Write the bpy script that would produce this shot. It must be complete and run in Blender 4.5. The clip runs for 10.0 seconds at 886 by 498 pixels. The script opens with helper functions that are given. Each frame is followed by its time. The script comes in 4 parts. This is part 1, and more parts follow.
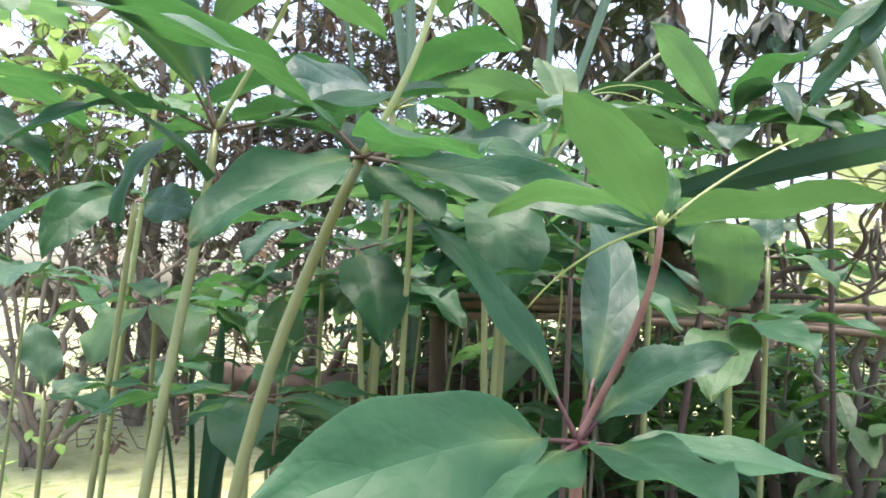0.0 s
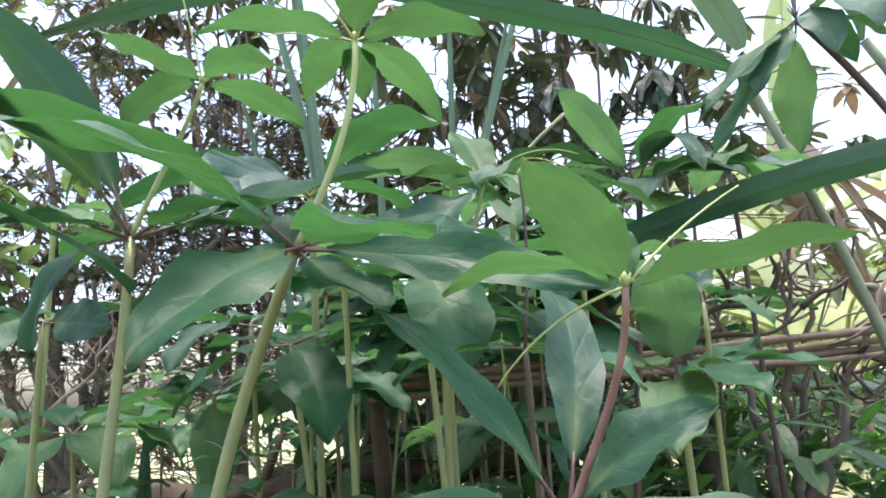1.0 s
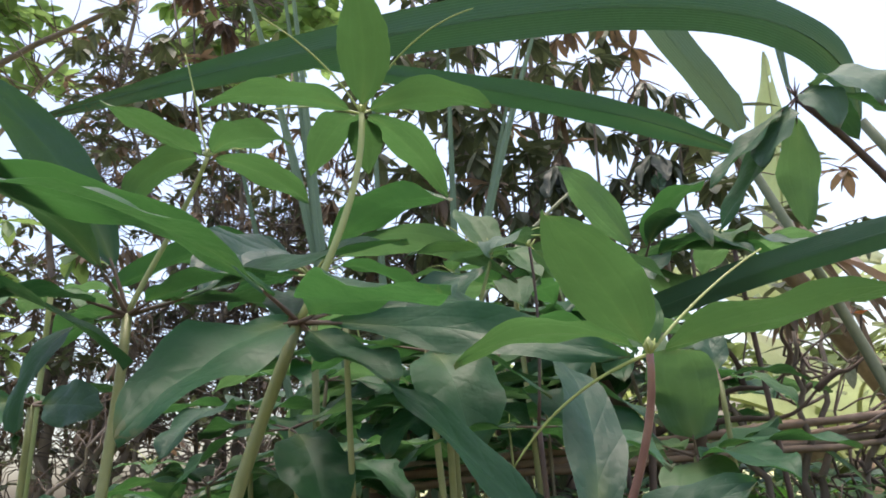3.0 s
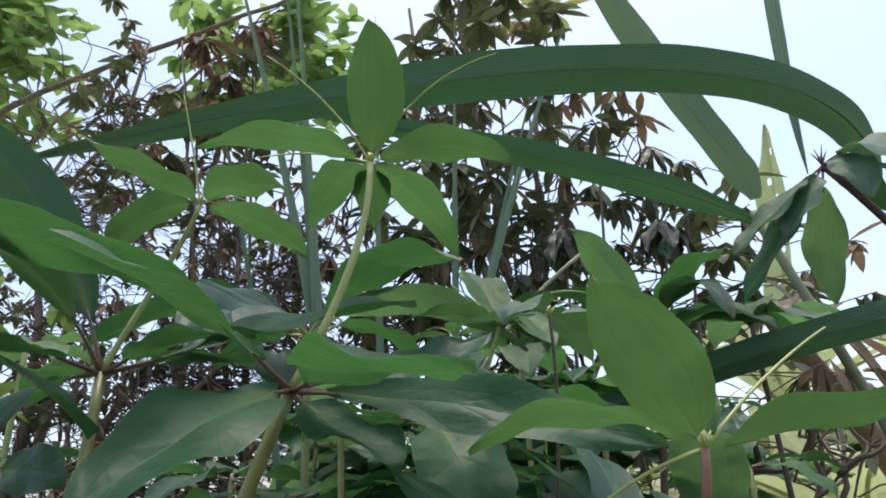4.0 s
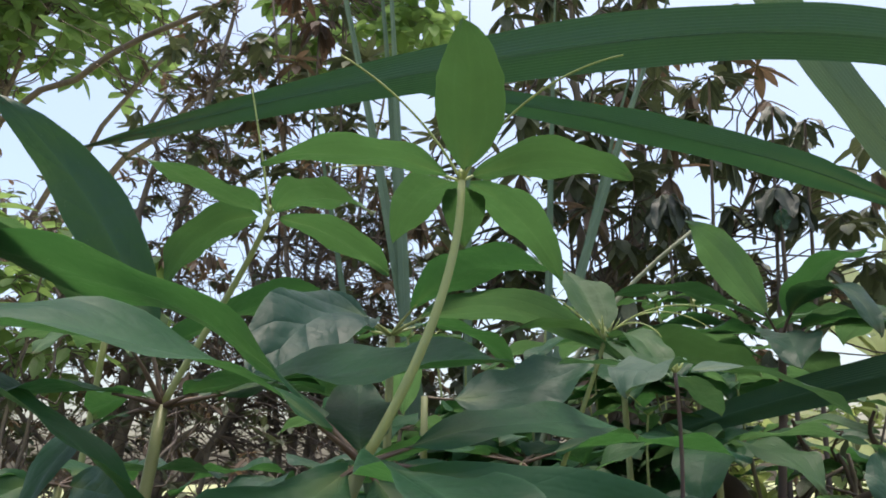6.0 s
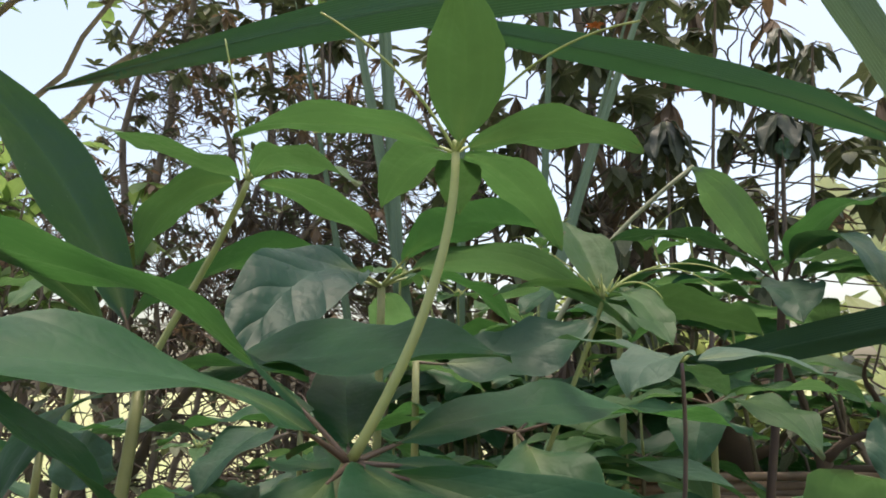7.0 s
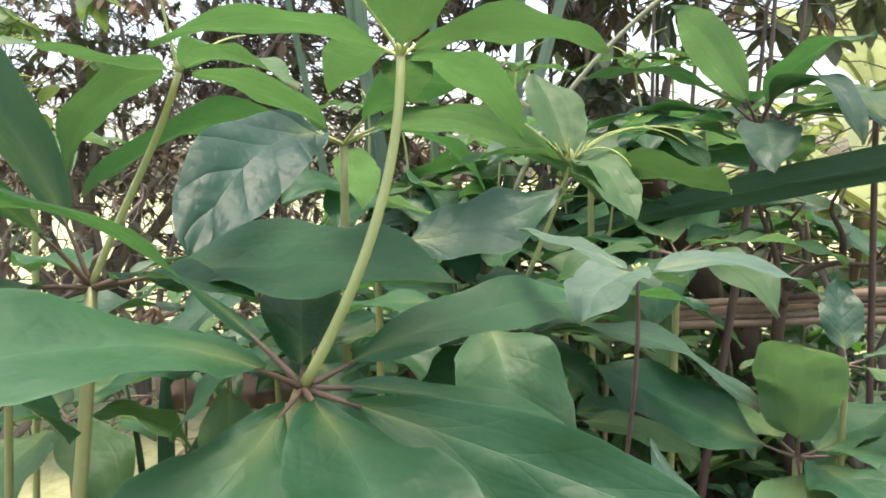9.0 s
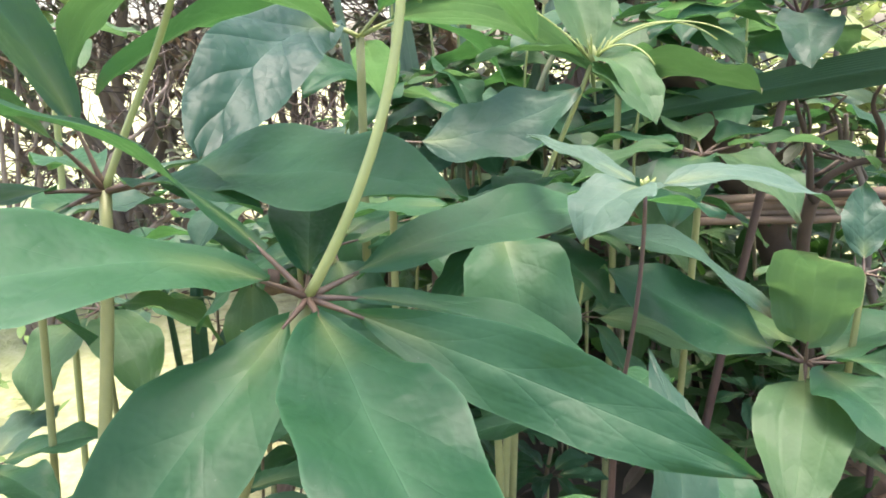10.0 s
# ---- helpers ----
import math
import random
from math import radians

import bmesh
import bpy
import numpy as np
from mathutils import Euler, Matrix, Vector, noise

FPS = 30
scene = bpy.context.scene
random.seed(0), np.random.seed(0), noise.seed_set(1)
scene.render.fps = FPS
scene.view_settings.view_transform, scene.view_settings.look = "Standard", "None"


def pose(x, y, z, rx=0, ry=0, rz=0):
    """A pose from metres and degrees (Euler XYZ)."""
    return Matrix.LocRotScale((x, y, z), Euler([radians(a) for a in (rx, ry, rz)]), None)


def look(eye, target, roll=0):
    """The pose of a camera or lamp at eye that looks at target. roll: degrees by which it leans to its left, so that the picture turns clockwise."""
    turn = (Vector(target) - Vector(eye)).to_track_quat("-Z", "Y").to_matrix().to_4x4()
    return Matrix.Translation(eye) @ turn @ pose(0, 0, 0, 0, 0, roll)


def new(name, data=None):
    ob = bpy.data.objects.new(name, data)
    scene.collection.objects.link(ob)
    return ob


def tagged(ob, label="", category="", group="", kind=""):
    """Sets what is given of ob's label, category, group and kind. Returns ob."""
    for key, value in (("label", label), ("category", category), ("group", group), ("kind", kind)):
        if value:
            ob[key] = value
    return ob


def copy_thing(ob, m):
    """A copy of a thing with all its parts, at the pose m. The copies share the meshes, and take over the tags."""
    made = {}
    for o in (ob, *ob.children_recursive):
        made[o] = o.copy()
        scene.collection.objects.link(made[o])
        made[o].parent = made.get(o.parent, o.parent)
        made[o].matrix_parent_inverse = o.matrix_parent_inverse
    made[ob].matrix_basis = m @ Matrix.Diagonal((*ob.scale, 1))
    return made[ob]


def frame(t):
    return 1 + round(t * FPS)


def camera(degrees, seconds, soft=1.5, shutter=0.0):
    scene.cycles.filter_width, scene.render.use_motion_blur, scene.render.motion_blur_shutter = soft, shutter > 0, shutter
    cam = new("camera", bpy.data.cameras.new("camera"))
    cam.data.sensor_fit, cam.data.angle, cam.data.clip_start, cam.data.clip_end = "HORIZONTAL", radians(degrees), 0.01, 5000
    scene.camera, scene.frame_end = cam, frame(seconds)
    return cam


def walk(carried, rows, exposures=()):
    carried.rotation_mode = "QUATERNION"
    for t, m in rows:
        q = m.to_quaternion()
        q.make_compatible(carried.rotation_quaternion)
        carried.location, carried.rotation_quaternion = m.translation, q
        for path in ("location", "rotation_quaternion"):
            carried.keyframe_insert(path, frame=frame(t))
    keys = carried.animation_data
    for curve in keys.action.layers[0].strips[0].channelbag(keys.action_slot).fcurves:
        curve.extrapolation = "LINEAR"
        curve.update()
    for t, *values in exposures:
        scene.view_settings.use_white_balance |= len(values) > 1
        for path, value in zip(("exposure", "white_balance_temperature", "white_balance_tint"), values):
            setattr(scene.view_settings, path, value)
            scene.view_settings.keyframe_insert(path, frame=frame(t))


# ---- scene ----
cam = camera(61.8, 10.0, soft=1.8)
PATH = [
    (0, (0.057, -0.522, 0.453), (0.07, 1.474, 0.58), 2.1),
    (0.5, (0.055, -0.514, 0.456), (0.209, 1.468, 0.674), -2.1),
    (1, (0.035, -0.503, 0.46), (0.289, 1.454, 0.78), -5.4),
    (1.5, (0.03, -0.497, 0.453), (0.301, 1.442, 0.864), -5.8),
    (2, (0.031, -0.491, 0.453), (0.305, 1.427, 0.949), -6.6),
    (2.5, (0.031, -0.491, 0.452), (0.3, 1.424, 0.961), -6.6),
    (4, (0.027, -0.437, 0.469), (0.315, 1.412, 1.175), -4.1),
    (4.5, (0.027, -0.41, 0.496), (0.274, 1.429, 1.243), -3.4),
    (5, (0.028, -0.394, 0.507), (0.133, 1.488, 1.174), 0.5),
    (5.2, (0.029, -0.392, 0.513), (0.081, 1.497, 1.167), 0.8),
    (6.3, (0.031, -0.373, 0.563), (0.093, 1.557, 1.083), -0.9),
    (6.5, (0.031, -0.368, 0.572), (0.102, 1.57, 1.062), -1.1),
    (7, (0.032, -0.357, 0.59), (0.098, 1.614, 0.924), -0.4),
    (7.5, (0.038, -0.35, 0.61), (0.117, 1.636, 0.835), -1.1),
    (8, (0.042, -0.351, 0.627), (0.106, 1.648, 0.628), -1.3),
    (8.5, (0.046, -0.346, 0.642), (0.12, 1.649, 0.525), -2.1),
    (9, (0.05, -0.341, 0.65), (0.152, 1.645, 0.432), -1.7),
    (9.5, (0.057, -0.343, 0.654), (0.097, 1.618, 0.263), -1.4),
    (10, (0.065, -0.337, 0.664), (0.067, 1.592, 0.136), -1.6),
]
EXPOSURES = [(0.0, 2.42, 6500, 12), (1.0, 2.12, 6300, 11), (2.5, 1.6, 6800, 14), (4.5, 1.08, 6450, 12), (6.5, 1.08, 6950, 11), (7.0, 1.2, 7250, 11), (8.0, 1.52, 7500, 12), (8.5, 1.87, 7350, 13), (9.0, 2.17, 7150, 13), (10.0, 2.55, 6700, 16)]
walk(cam, [(t, look(eye, target, roll)) for t, eye, target, roll in PATH], EXPOSURES)

# ---- world, sun ----
world = bpy.data.worlds.new("world")
scene.world = world
world.use_nodes = True
wn = world.node_tree
sky = wn.nodes.new("ShaderNodeTexSky")
sky.sky_type = "NISHITA"
sky.sun_disc = False
sky.sun_elevation, sky.sun_rotation = radians(84), radians(40)
sky.air_density, sky.dust_density, sky.ozone_density = 1.0, 4.0, 0.3
wn.links.new(sky.outputs[0], wn.nodes["Background"].inputs[0])
wn.nodes["Background"].inputs[1].default_value = 0.15
sun = new("sun", bpy.data.lights.new("sun", "SUN"))
sun.data.energy, sun.data.angle, sun.data.color = 1.0, radians(20), (1.0, 0.95, 0.87)
sun_az, sun_el = radians(40), radians(84)
sun.matrix_world = look((math.sin(sun_az) * math.cos(sun_el) * 20, math.cos(sun_az) * math.cos(sun_el) * 20, math.sin(sun_el) * 20), (0, 0, 0))


# ---- materials ----
class Nodes:
    """Short hand to wire one material."""

    def __init__(self, name):
        self.mat = bpy.data.materials.new(name)
        self.mat.use_nodes = True
        self.tree = self.mat.node_tree
        self.bsdf = self.tree.nodes["Principled BSDF"]
        self.out = self.tree.nodes["Material Output"]

    def node(self, kind, **props):
        n = self.tree.nodes.new(kind)
        for key, value in props.items():
            if key == "operation":
                n.operation = value
            elif key == "blend_type":
                n.blend_type = value
            elif key == "data_type":
                n.data_type = value
        return n

    def link(self, a, b):
        self.tree.links.new(a, b)

    def math(self, op, a, b=None, c=None):
        n = self.node("ShaderNodeMath", operation=op)
        for i, v in enumerate((a, b, c)):
            if v is None:
                continue
            if isinstance(v, (int, float)):
                n.inputs[i].default_value = v
            else:
                self.link(v, n.inputs[i])
        return n.outputs[0]

    def ramp(self, fac, *stops):
        n = self.node("ShaderNodeValToRGB")
        while len(n.color_ramp.elements) < len(stops):
            n.color_ramp.elements.new(0.5)
        for e, (p, c) in zip(n.color_ramp.elements, stops):
            e.position, e.color = p, (*c, 1)
        self.link(fac, n.inputs[0])
        return n.outputs[0]

    def noise(self, scale, detail=3.0, rough=0.55, coord=None):
        n = self.node("ShaderNodeTexNoise")
        n.inputs["Scale"].default_value = scale
        n.inputs["Detail"].default_value = detail
        n.inputs["Roughness"].default_value = rough
        if coord is None:
            coord = self.node("ShaderNodeNewGeometry").outputs["Position"]
        self.link(coord, n.inputs["Vector"])
        return n.outputs["Fac"]

    def mix(self, fac, a, b, blend="MIX"):
        n = self.node("ShaderNodeMix", data_type="RGBA", blend_type=blend)
        for sock, v in ((n.inputs[0], fac), (n.inputs[6], a), (n.inputs[7], b)):
            if isinstance(v, (int, float)):
                sock.default_value = v
            elif isinstance(v, tuple):
                sock.default_value = (*v, 1)
            else:
                self.link(v, sock)
        return n.outputs[2]

    def bump(self, height, strength, distance):
        n = self.node("ShaderNodeBump")
        n.inputs["Strength"].default_value, n.inputs["Distance"].default_value = strength, distance
        self.link(height, n.inputs["Height"])
        self.link(n.outputs[0], self.bsdf.inputs["Normal"])
        return n.outputs[0]


def leaf_material(name, dark, light, glow, rough=0.42, through_light=0.35, veins=5.0, quilt=0.5, island=False, spec=0.32, vein_show=0.25, long_veins=0.12, ribs=0.0, base_show=0.7, pucker=0.25):
    """A thin leaf: midrib, arching side veins, blotches, and light that passes through."""
    n = Nodes(name)
    uv = n.node("ShaderNodeSeparateXYZ")
    n.link(n.node("ShaderNodeTexCoord").outputs["UV"], uv.inputs[0])
    across = n.math("ABSOLUTE", n.math("MULTIPLY_ADD", uv.outputs[0], 2.0, -1.0))
    along = uv.outputs[1]
    if island:
        rnd = n.node("ShaderNodeNewGeometry").outputs["Random Per Island"]
    else:
        rnd = n.node("ShaderNodeObjectInfo").outputs["Random"]
    blot = n.noise(30.0, 4.0)
    patch = n.noise(9.0, 2.0)
    tone = n.math("ADD", n.math("MULTIPLY", n.math("ADD", n.math("MULTIPLY", blot, 0.5), n.math("MULTIPLY", patch, 0.5)), 0.85), n.math("MULTIPLY", rnd, 0.35))
    col = n.ramp(tone, (0.40, dark), (0.80, light))
    midrib = n.math("SUBTRACT", 1.0, n.math("MULTIPLY", across, 17.0))
    midrib = n.math("MAXIMUM", midrib, 0.0)
    phase = n.math("SUBTRACT", n.math("MULTIPLY", along, veins), n.math("MULTIPLY", n.math("POWER", across, 0.8), veins * 0.24))
    saw = n.math("ABSOLUTE", n.math("MULTIPLY_ADD", n.math("FRACT", phase), 2.0, -1.0))
    vein = n.math("MAXIMUM", n.math("MULTIPLY_ADD", saw, 12.0, -11.0), 0.0)
    vein = n.math("MULTIPLY", vein, n.math("SUBTRACT", 1.0, across))
    soft = n.math("MAXIMUM", n.math("SUBTRACT", 1.0, n.math("MULTIPLY", across, 3.6)), 0.0)
    soft = n.math("MULTIPLY", n.math("MULTIPLY", soft, soft), n.math("MULTIPLY_ADD", along, -0.35, 0.5))
    midrib = n.math("MAXIMUM", n.math("MULTIPLY", midrib, n.math("MULTIPLY_ADD", along, -0.3, 0.55)), soft)
    arcs = n.math("ABSOLUTE", n.math("SUBTRACT", across, 0.46))
    arcs = n.math("MAXIMUM", n.math("SUBTRACT", 1.0, n.math("MULTIPLY", arcs, 14.0)), 0.0)
    second = n.math("ABSOLUTE", n.math("SUBTRACT", across, 0.74))
    second = n.math("MAXIMUM", n.math("SUBTRACT", 1.0, n.math("MULTIPLY", second, 16.0)), 0.0)
    arcs = n.math("MAXIMUM", arcs, n.math("MULTIPLY", second, 0.6))
    midrib = n.math("MAXIMUM", midrib, n.math("MULTIPLY", arcs, long_veins))
    lines = n.math("MAXIMUM", midrib, n.math("MULTIPLY", vein, vein_show))
    if ribs:
        stripe = n.math("ABSOLUTE", n.math("MULTIPLY_ADD", n.math("FRACT", n.math("MULTIPLY", across, ribs)), 2.0, -1.0))
        lines = n.math("MAXIMUM", lines, n.math("MULTIPLY", n.math("POWER", stripe, 4.0), 0.5))
    pale = tuple(min(1.0, c * 1.7 + 0.03) for c in light)
    col = n.mix(n.math("MULTIPLY", lines, 0.55), col, pale)
    heart = n.math("MAXIMUM", n.math("SUBTRACT", 1.0, n.math("MULTIPLY", along, 3.2)), 0.0)
    heart = n.math("MULTIPLY", heart, n.math("MAXIMUM", n.math("SUBTRACT", 1.0, n.math("MULTIPLY", across, 1.6)), 0.0))
    col = n.mix(n.math("MULTIPLY", heart, base_show), col, (0.20, 0.24, 0.09))
    specks = n.noise(260.0, 2.0)
    col = n.mix(n.math("GREATER_THAN", specks, 0.73), col, tuple(c * 0.75 + 0.03 for c in light))
    rim = n.math("MAXIMUM", n.math("MULTIPLY_ADD", across, 18.0, -17.0), 0.0)
    col = n.mix(n.math("MULTIPLY", rim, 0.3), col, pale)
    tip = n.math("MAXIMUM", n.math("MULTIPLY_ADD", along, 9.0, -8.2), 0.0)
    dry = n.math("MULTIPLY", tip, n.math("GREATER_THAN", n.math("ADD", n.noise(120.0, 3.0), n.math("MULTIPLY", rnd, 0.25)), 0.62))
    col = n.mix(n.math("MULTIPLY", dry, 0.7), col, (0.16, 0.11, 0.05))
    n.link(col, n.bsdf.inputs["Base Color"])
    n.bsdf.inputs["Specular IOR Level"].default_value = spec
    n.link(n.math("MULTIPLY_ADD", blot, 0.25, rough - 0.1), n.bsdf.inputs["Roughness"])
    swell = n.math("MULTIPLY", n.math("SUBTRACT", 1.0, n.math("POWER", saw, 3.0)), quilt)
    warp = n.node("ShaderNodeVectorMath", operation="MULTIPLY_ADD")
    n.link(n.node("ShaderNodeTexNoise").outputs["Color"], warp.inputs[0])
    warp.inputs[1].default_value = (0.02, 0.02, 0.02)
    n.link(n.node("ShaderNodeNewGeometry").outputs["Position"], warp.inputs[2])
    cells = n.node("ShaderNodeTexVoronoi")
    cells.inputs["Scale"].default_value = 85.0
    n.link(warp.outputs[0], cells.inputs["Vector"])
    puff = n.math("MULTIPLY", n.math("SUBTRACT", 1.0, cells.outputs["Distance"]), pucker)
    swell = n.math("ADD", swell, puff)
    crease = n.noise(70.0, 2.0)
    relief = n.math("ADD", n.math("MULTIPLY", blot, 0.8), n.math("MULTIPLY", crease, 0.9))
    height = n.math("SUBTRACT", n.math("ADD", swell, relief), n.math("MULTIPLY", lines, 0.9))
    normal = n.bump(height, 0.6, 0.0022)
    tr = n.node("ShaderNodeBsdfTranslucent")
    tint = n.mix(n.math("MULTIPLY", lines, 0.4), n.mix(n.ramp(tone, (0.4, (0, 0, 0)), (0.75, (1, 1, 1))), tuple(c * 1.12 for c in glow), tuple(c * 0.62 for c in glow)), tuple(c * 0.6 for c in glow))
    n.link(tint, tr.inputs[0])
    n.link(normal, tr.inputs["Normal"])
    mixer = n.node("ShaderNodeMixShader")
    mixer.inputs[0].default_value = through_light
    n.link(n.bsdf.outputs[0], mixer.inputs[1])
    n.link(tr.outputs[0], mixer.inputs[2])
    n.link(mixer.outputs[0], n.out.inputs[0])
    return n.mat


def stem_material(name, low, high, rough=0.5, scale=60.0, ridge=0.3):
    n = Nodes(name)
    fac = n.noise(scale, 4.0)
    wide = n.noise(scale * 0.15, 2.0)
    rnd = n.node("ShaderNodeObjectInfo").outputs["Random"]
    tone = n.math("ADD", n.math("MULTIPLY", fac, 0.5), n.math("ADD", n.math("MULTIPLY", wide, 0.4), n.math("MULTIPLY", rnd, 0.15)))
    n.link(n.ramp(tone, (0.25, low), (0.8, high)), n.bsdf.inputs["Base Color"])
    n.bsdf.inputs["Roughness"].default_value = rough
    n.bump(fac, ridge, 0.002)
    return n.mat


# Green kept dark so that the shade over the bed sits in the colour.
LEAF_TOP = leaf_material("leaf_green", (0.010, 0.050, 0.024), (0.042, 0.116, 0.054), (0.066, 0.195, 0.046), quilt=0.15, vein_show=0.06, rough=0.44, long_veins=0.06, spec=0.23, pucker=0.3)
# Bluish base colour stands in for the sky mirrored on the leaves.
LEAF_SKY_SHEEN = leaf_material("leaf_sky_sheen", (0.019, 0.056, 0.034), (0.046, 0.100, 0.060), (0.060, 0.175, 0.045), rough=0.45, spec=0.26, quilt=0.2, vein_show=0.07, long_veins=0.05, through_light=0.22, pucker=0.35)
LEAF_PUCKER = leaf_material("leaf_puckered", (0.015, 0.050, 0.036), (0.033, 0.080, 0.054), (0.05, 0.16, 0.04), rough=0.48, spec=0.26, quilt=1.2, vein_show=0.1, long_veins=0.0, through_light=0.2, pucker=0.9)
LEAF_FRESH = leaf_material("leaf_fresh", (0.042, 0.105, 0.042), (0.082, 0.160, 0.066), (0.125, 0.26, 0.085), rough=0.5, long_veins=0.22, vein_show=0.06, quilt=0.12, through_light=0.42)
LEAF_PALE = leaf_material("leaf_pale_bluish", (0.05, 0.10, 0.066), (0.085, 0.15, 0.105), (0.08, 0.19, 0.06), rough=0.55, through_light=0.3, quilt=0.15, vein_show=0.08)
SEPAL = leaf_material("sepal_green", (0.036, 0.10, 0.036), (0.068, 0.145, 0.05), (0.086, 0.20, 0.055), rough=0.5, through_light=0.37, veins=3.0, quilt=0.12, vein_show=0.06)
BLADE = leaf_material("grass_blade", (0.026, 0.074, 0.045), (0.046, 0.11, 0.066), (0.05, 0.15, 0.05), rough=0.5, through_light=0.25, pucker=0.1, veins=0.4, quilt=0.0, ribs=9.0)
REED = leaf_material("reed_blade", (0.07, 0.14, 0.07), (0.13, 0.22, 0.10), (0.14, 0.30, 0.08), rough=0.5, through_light=0.3, veins=0.4, quilt=0.0, ribs=7.0)
STRAP_GREY = leaf_material("grey_strap", (0.09, 0.15, 0.105), (0.16, 0.24, 0.17), (0.12, 0.20, 0.10), rough=0.5, through_light=0.3, veins=0.4, quilt=0.0, ribs=7.0, pucker=0.1)
# The far banana leaves get their sunlit brightness from this pale colour.
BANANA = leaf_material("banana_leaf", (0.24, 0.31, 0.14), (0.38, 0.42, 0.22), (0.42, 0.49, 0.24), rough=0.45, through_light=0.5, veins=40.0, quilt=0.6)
# Shrub leaf tones are lifted to carry haze over the background.
SHRUB_LEAF = leaf_material("shrub_leaf", (0.045, 0.056, 0.036), (0.13, 0.15, 0.09), (0.13, 0.16, 0.07), rough=0.5, through_light=0.24, island=True, quilt=0.2)
DEAD_LEAF = leaf_material("dead_leaf", (0.06, 0.045, 0.034), (0.20, 0.145, 0.105), (0.26, 0.17, 0.10), rough=0.7, through_light=0.3, island=True, quilt=0.2)
TREE_LEAF = leaf_material("tree_leaf", (0.07, 0.14, 0.05), (0.16, 0.26, 0.10), (0.30, 0.46, 0.13), rough=0.42, through_light=0.5, island=True, quilt=0.2)
# Pale tones paint sun and distance haze onto the thicket.
SUN_HAZE_LEAF = leaf_material("sun_haze_thicket_leaf", (0.15, 0.21, 0.08), (0.30, 0.36, 0.16), (0.42, 0.50, 0.18), rough=0.5, through_light=0.5, island=True, quilt=0.2)
LEAF_LOW = leaf_material("low_leaf", (0.024, 0.065, 0.024), (0.055, 0.12, 0.04), (0.09, 0.25, 0.035), island=True, quilt=0.2)
STEM = stem_material("stem_olive", (0.16, 0.175, 0.07), (0.28, 0.29, 0.125))
STALK = stem_material("stalk_pale_green", (0.21, 0.245, 0.085), (0.34, 0.37, 0.15))
PETIOLE = stem_material("petiole_reddish", (0.062, 0.034, 0.026), (0.13, 0.09, 0.055))
STEM_RED = stem_material("stem_red", (0.16, 0.055, 0.05), (0.36, 0.21, 0.17))
JOINT_RED = stem_material("petiole_wine", (0.04, 0.014, 0.016), (0.10, 0.04, 0.038))
STEM_DARK = stem_material("stem_dark_purple", (0.045, 0.022, 0.022), (0.10, 0.06, 0.05))
STEM_BROWN = stem_material("stem_brownish", (0.09, 0.075, 0.045), (0.19, 0.155, 0.09))
YELLOW = stem_material("filament_yellow", (0.22, 0.28, 0.075), (0.38, 0.42, 0.15))
# Lightened like the shrub leaves, with the background haze in the colour.
BARK = stem_material("bark_grey_brown", (0.08, 0.062, 0.05), (0.25, 0.20, 0.16), rough=0.85, scale=40.0, ridge=0.8)
LOG_BARK = stem_material("log_bark", (0.025, 0.017, 0.012), (0.12, 0.08, 0.055), rough=0.9, scale=22.0, ridge=1.0)
TWIG = stem_material("twig_brown", (0.045, 0.034, 0.028), (0.16, 0.12, 0.095), rough=0.8)
CANE = stem_material("dry_cane", (0.09, 0.058, 0.038), (0.29, 0.20, 0.135), rough=0.65, scale=50.0, ridge=0.6)
PETAL = leaf_material("petal_orange", (0.35, 0.09, 0.03), (0.5, 0.16, 0.05), (0.5, 0.15, 0.04))
GREY_CANE = stem_material("grey_cane", (0.13, 0.15, 0.09), (0.27, 0.28, 0.18), rough=0.6)

ground_nodes = Nodes("ground_sunlit_grass")
g1 = ground_nodes.noise(22.0, 8.0, 0.7)
g2 = ground_nodes.noise(0.7, 3.0)
# Cream tones put the sunlight on the open lawn into the grass colour.
gcol = ground_nodes.ramp(ground_nodes.math("ADD", ground_nodes.math("MULTIPLY", g1, 0.6), ground_nodes.math("MULTIPLY", g2, 0.45)),
                         (0.36, (0.17, 0.16, 0.07)), (0.5, (0.42, 0.42, 0.21)), (0.66, (0.60, 0.58, 0.38)))
gcol = ground_nodes.mix(ground_nodes.ramp(g2, (0.42, (0, 0, 0)), (0.6, (0.7, 0.7, 0.7))), gcol, (0.36, 0.44, 0.17))
ground_nodes.link(gcol, ground_nodes.bsdf.inputs["Base Color"])
ground_nodes.bsdf.inputs["Roughness"].default_value = 0.95
ground_nodes.bump(g1, 0.8, 0.03)
GROUND = ground_nodes.mat


# ---- mesh builders ----
def mesh_object(name, verts, faces, material, parent=None, uvs=None, smooth=True, label=""):
    me = bpy.data.meshes.new(name)
    me.from_pydata([tuple(v) for v in verts], [], faces)
    if uvs is not None:
        layer = me.uv_layers.new(name="UVMap")
        idx = np.zeros(len(me.loops), dtype=np.int32)
        me.loops.foreach_get("vertex_index", idx)
        layer.data.foreach_set("uv", np.asarray(uvs, dtype=np.float32)[idx].ravel())
    if smooth:
        me.polygons.foreach_set("use_smooth", [True] * len(me.polygons))
    me.materials.append(material)
    ob = new(name, me)
    if parent is not None:
        ob.parent = parent
    if label:
        tagged(ob, label)
    return ob


def unit(v):
    return v / (np.linalg.norm(v) + 1e-12)


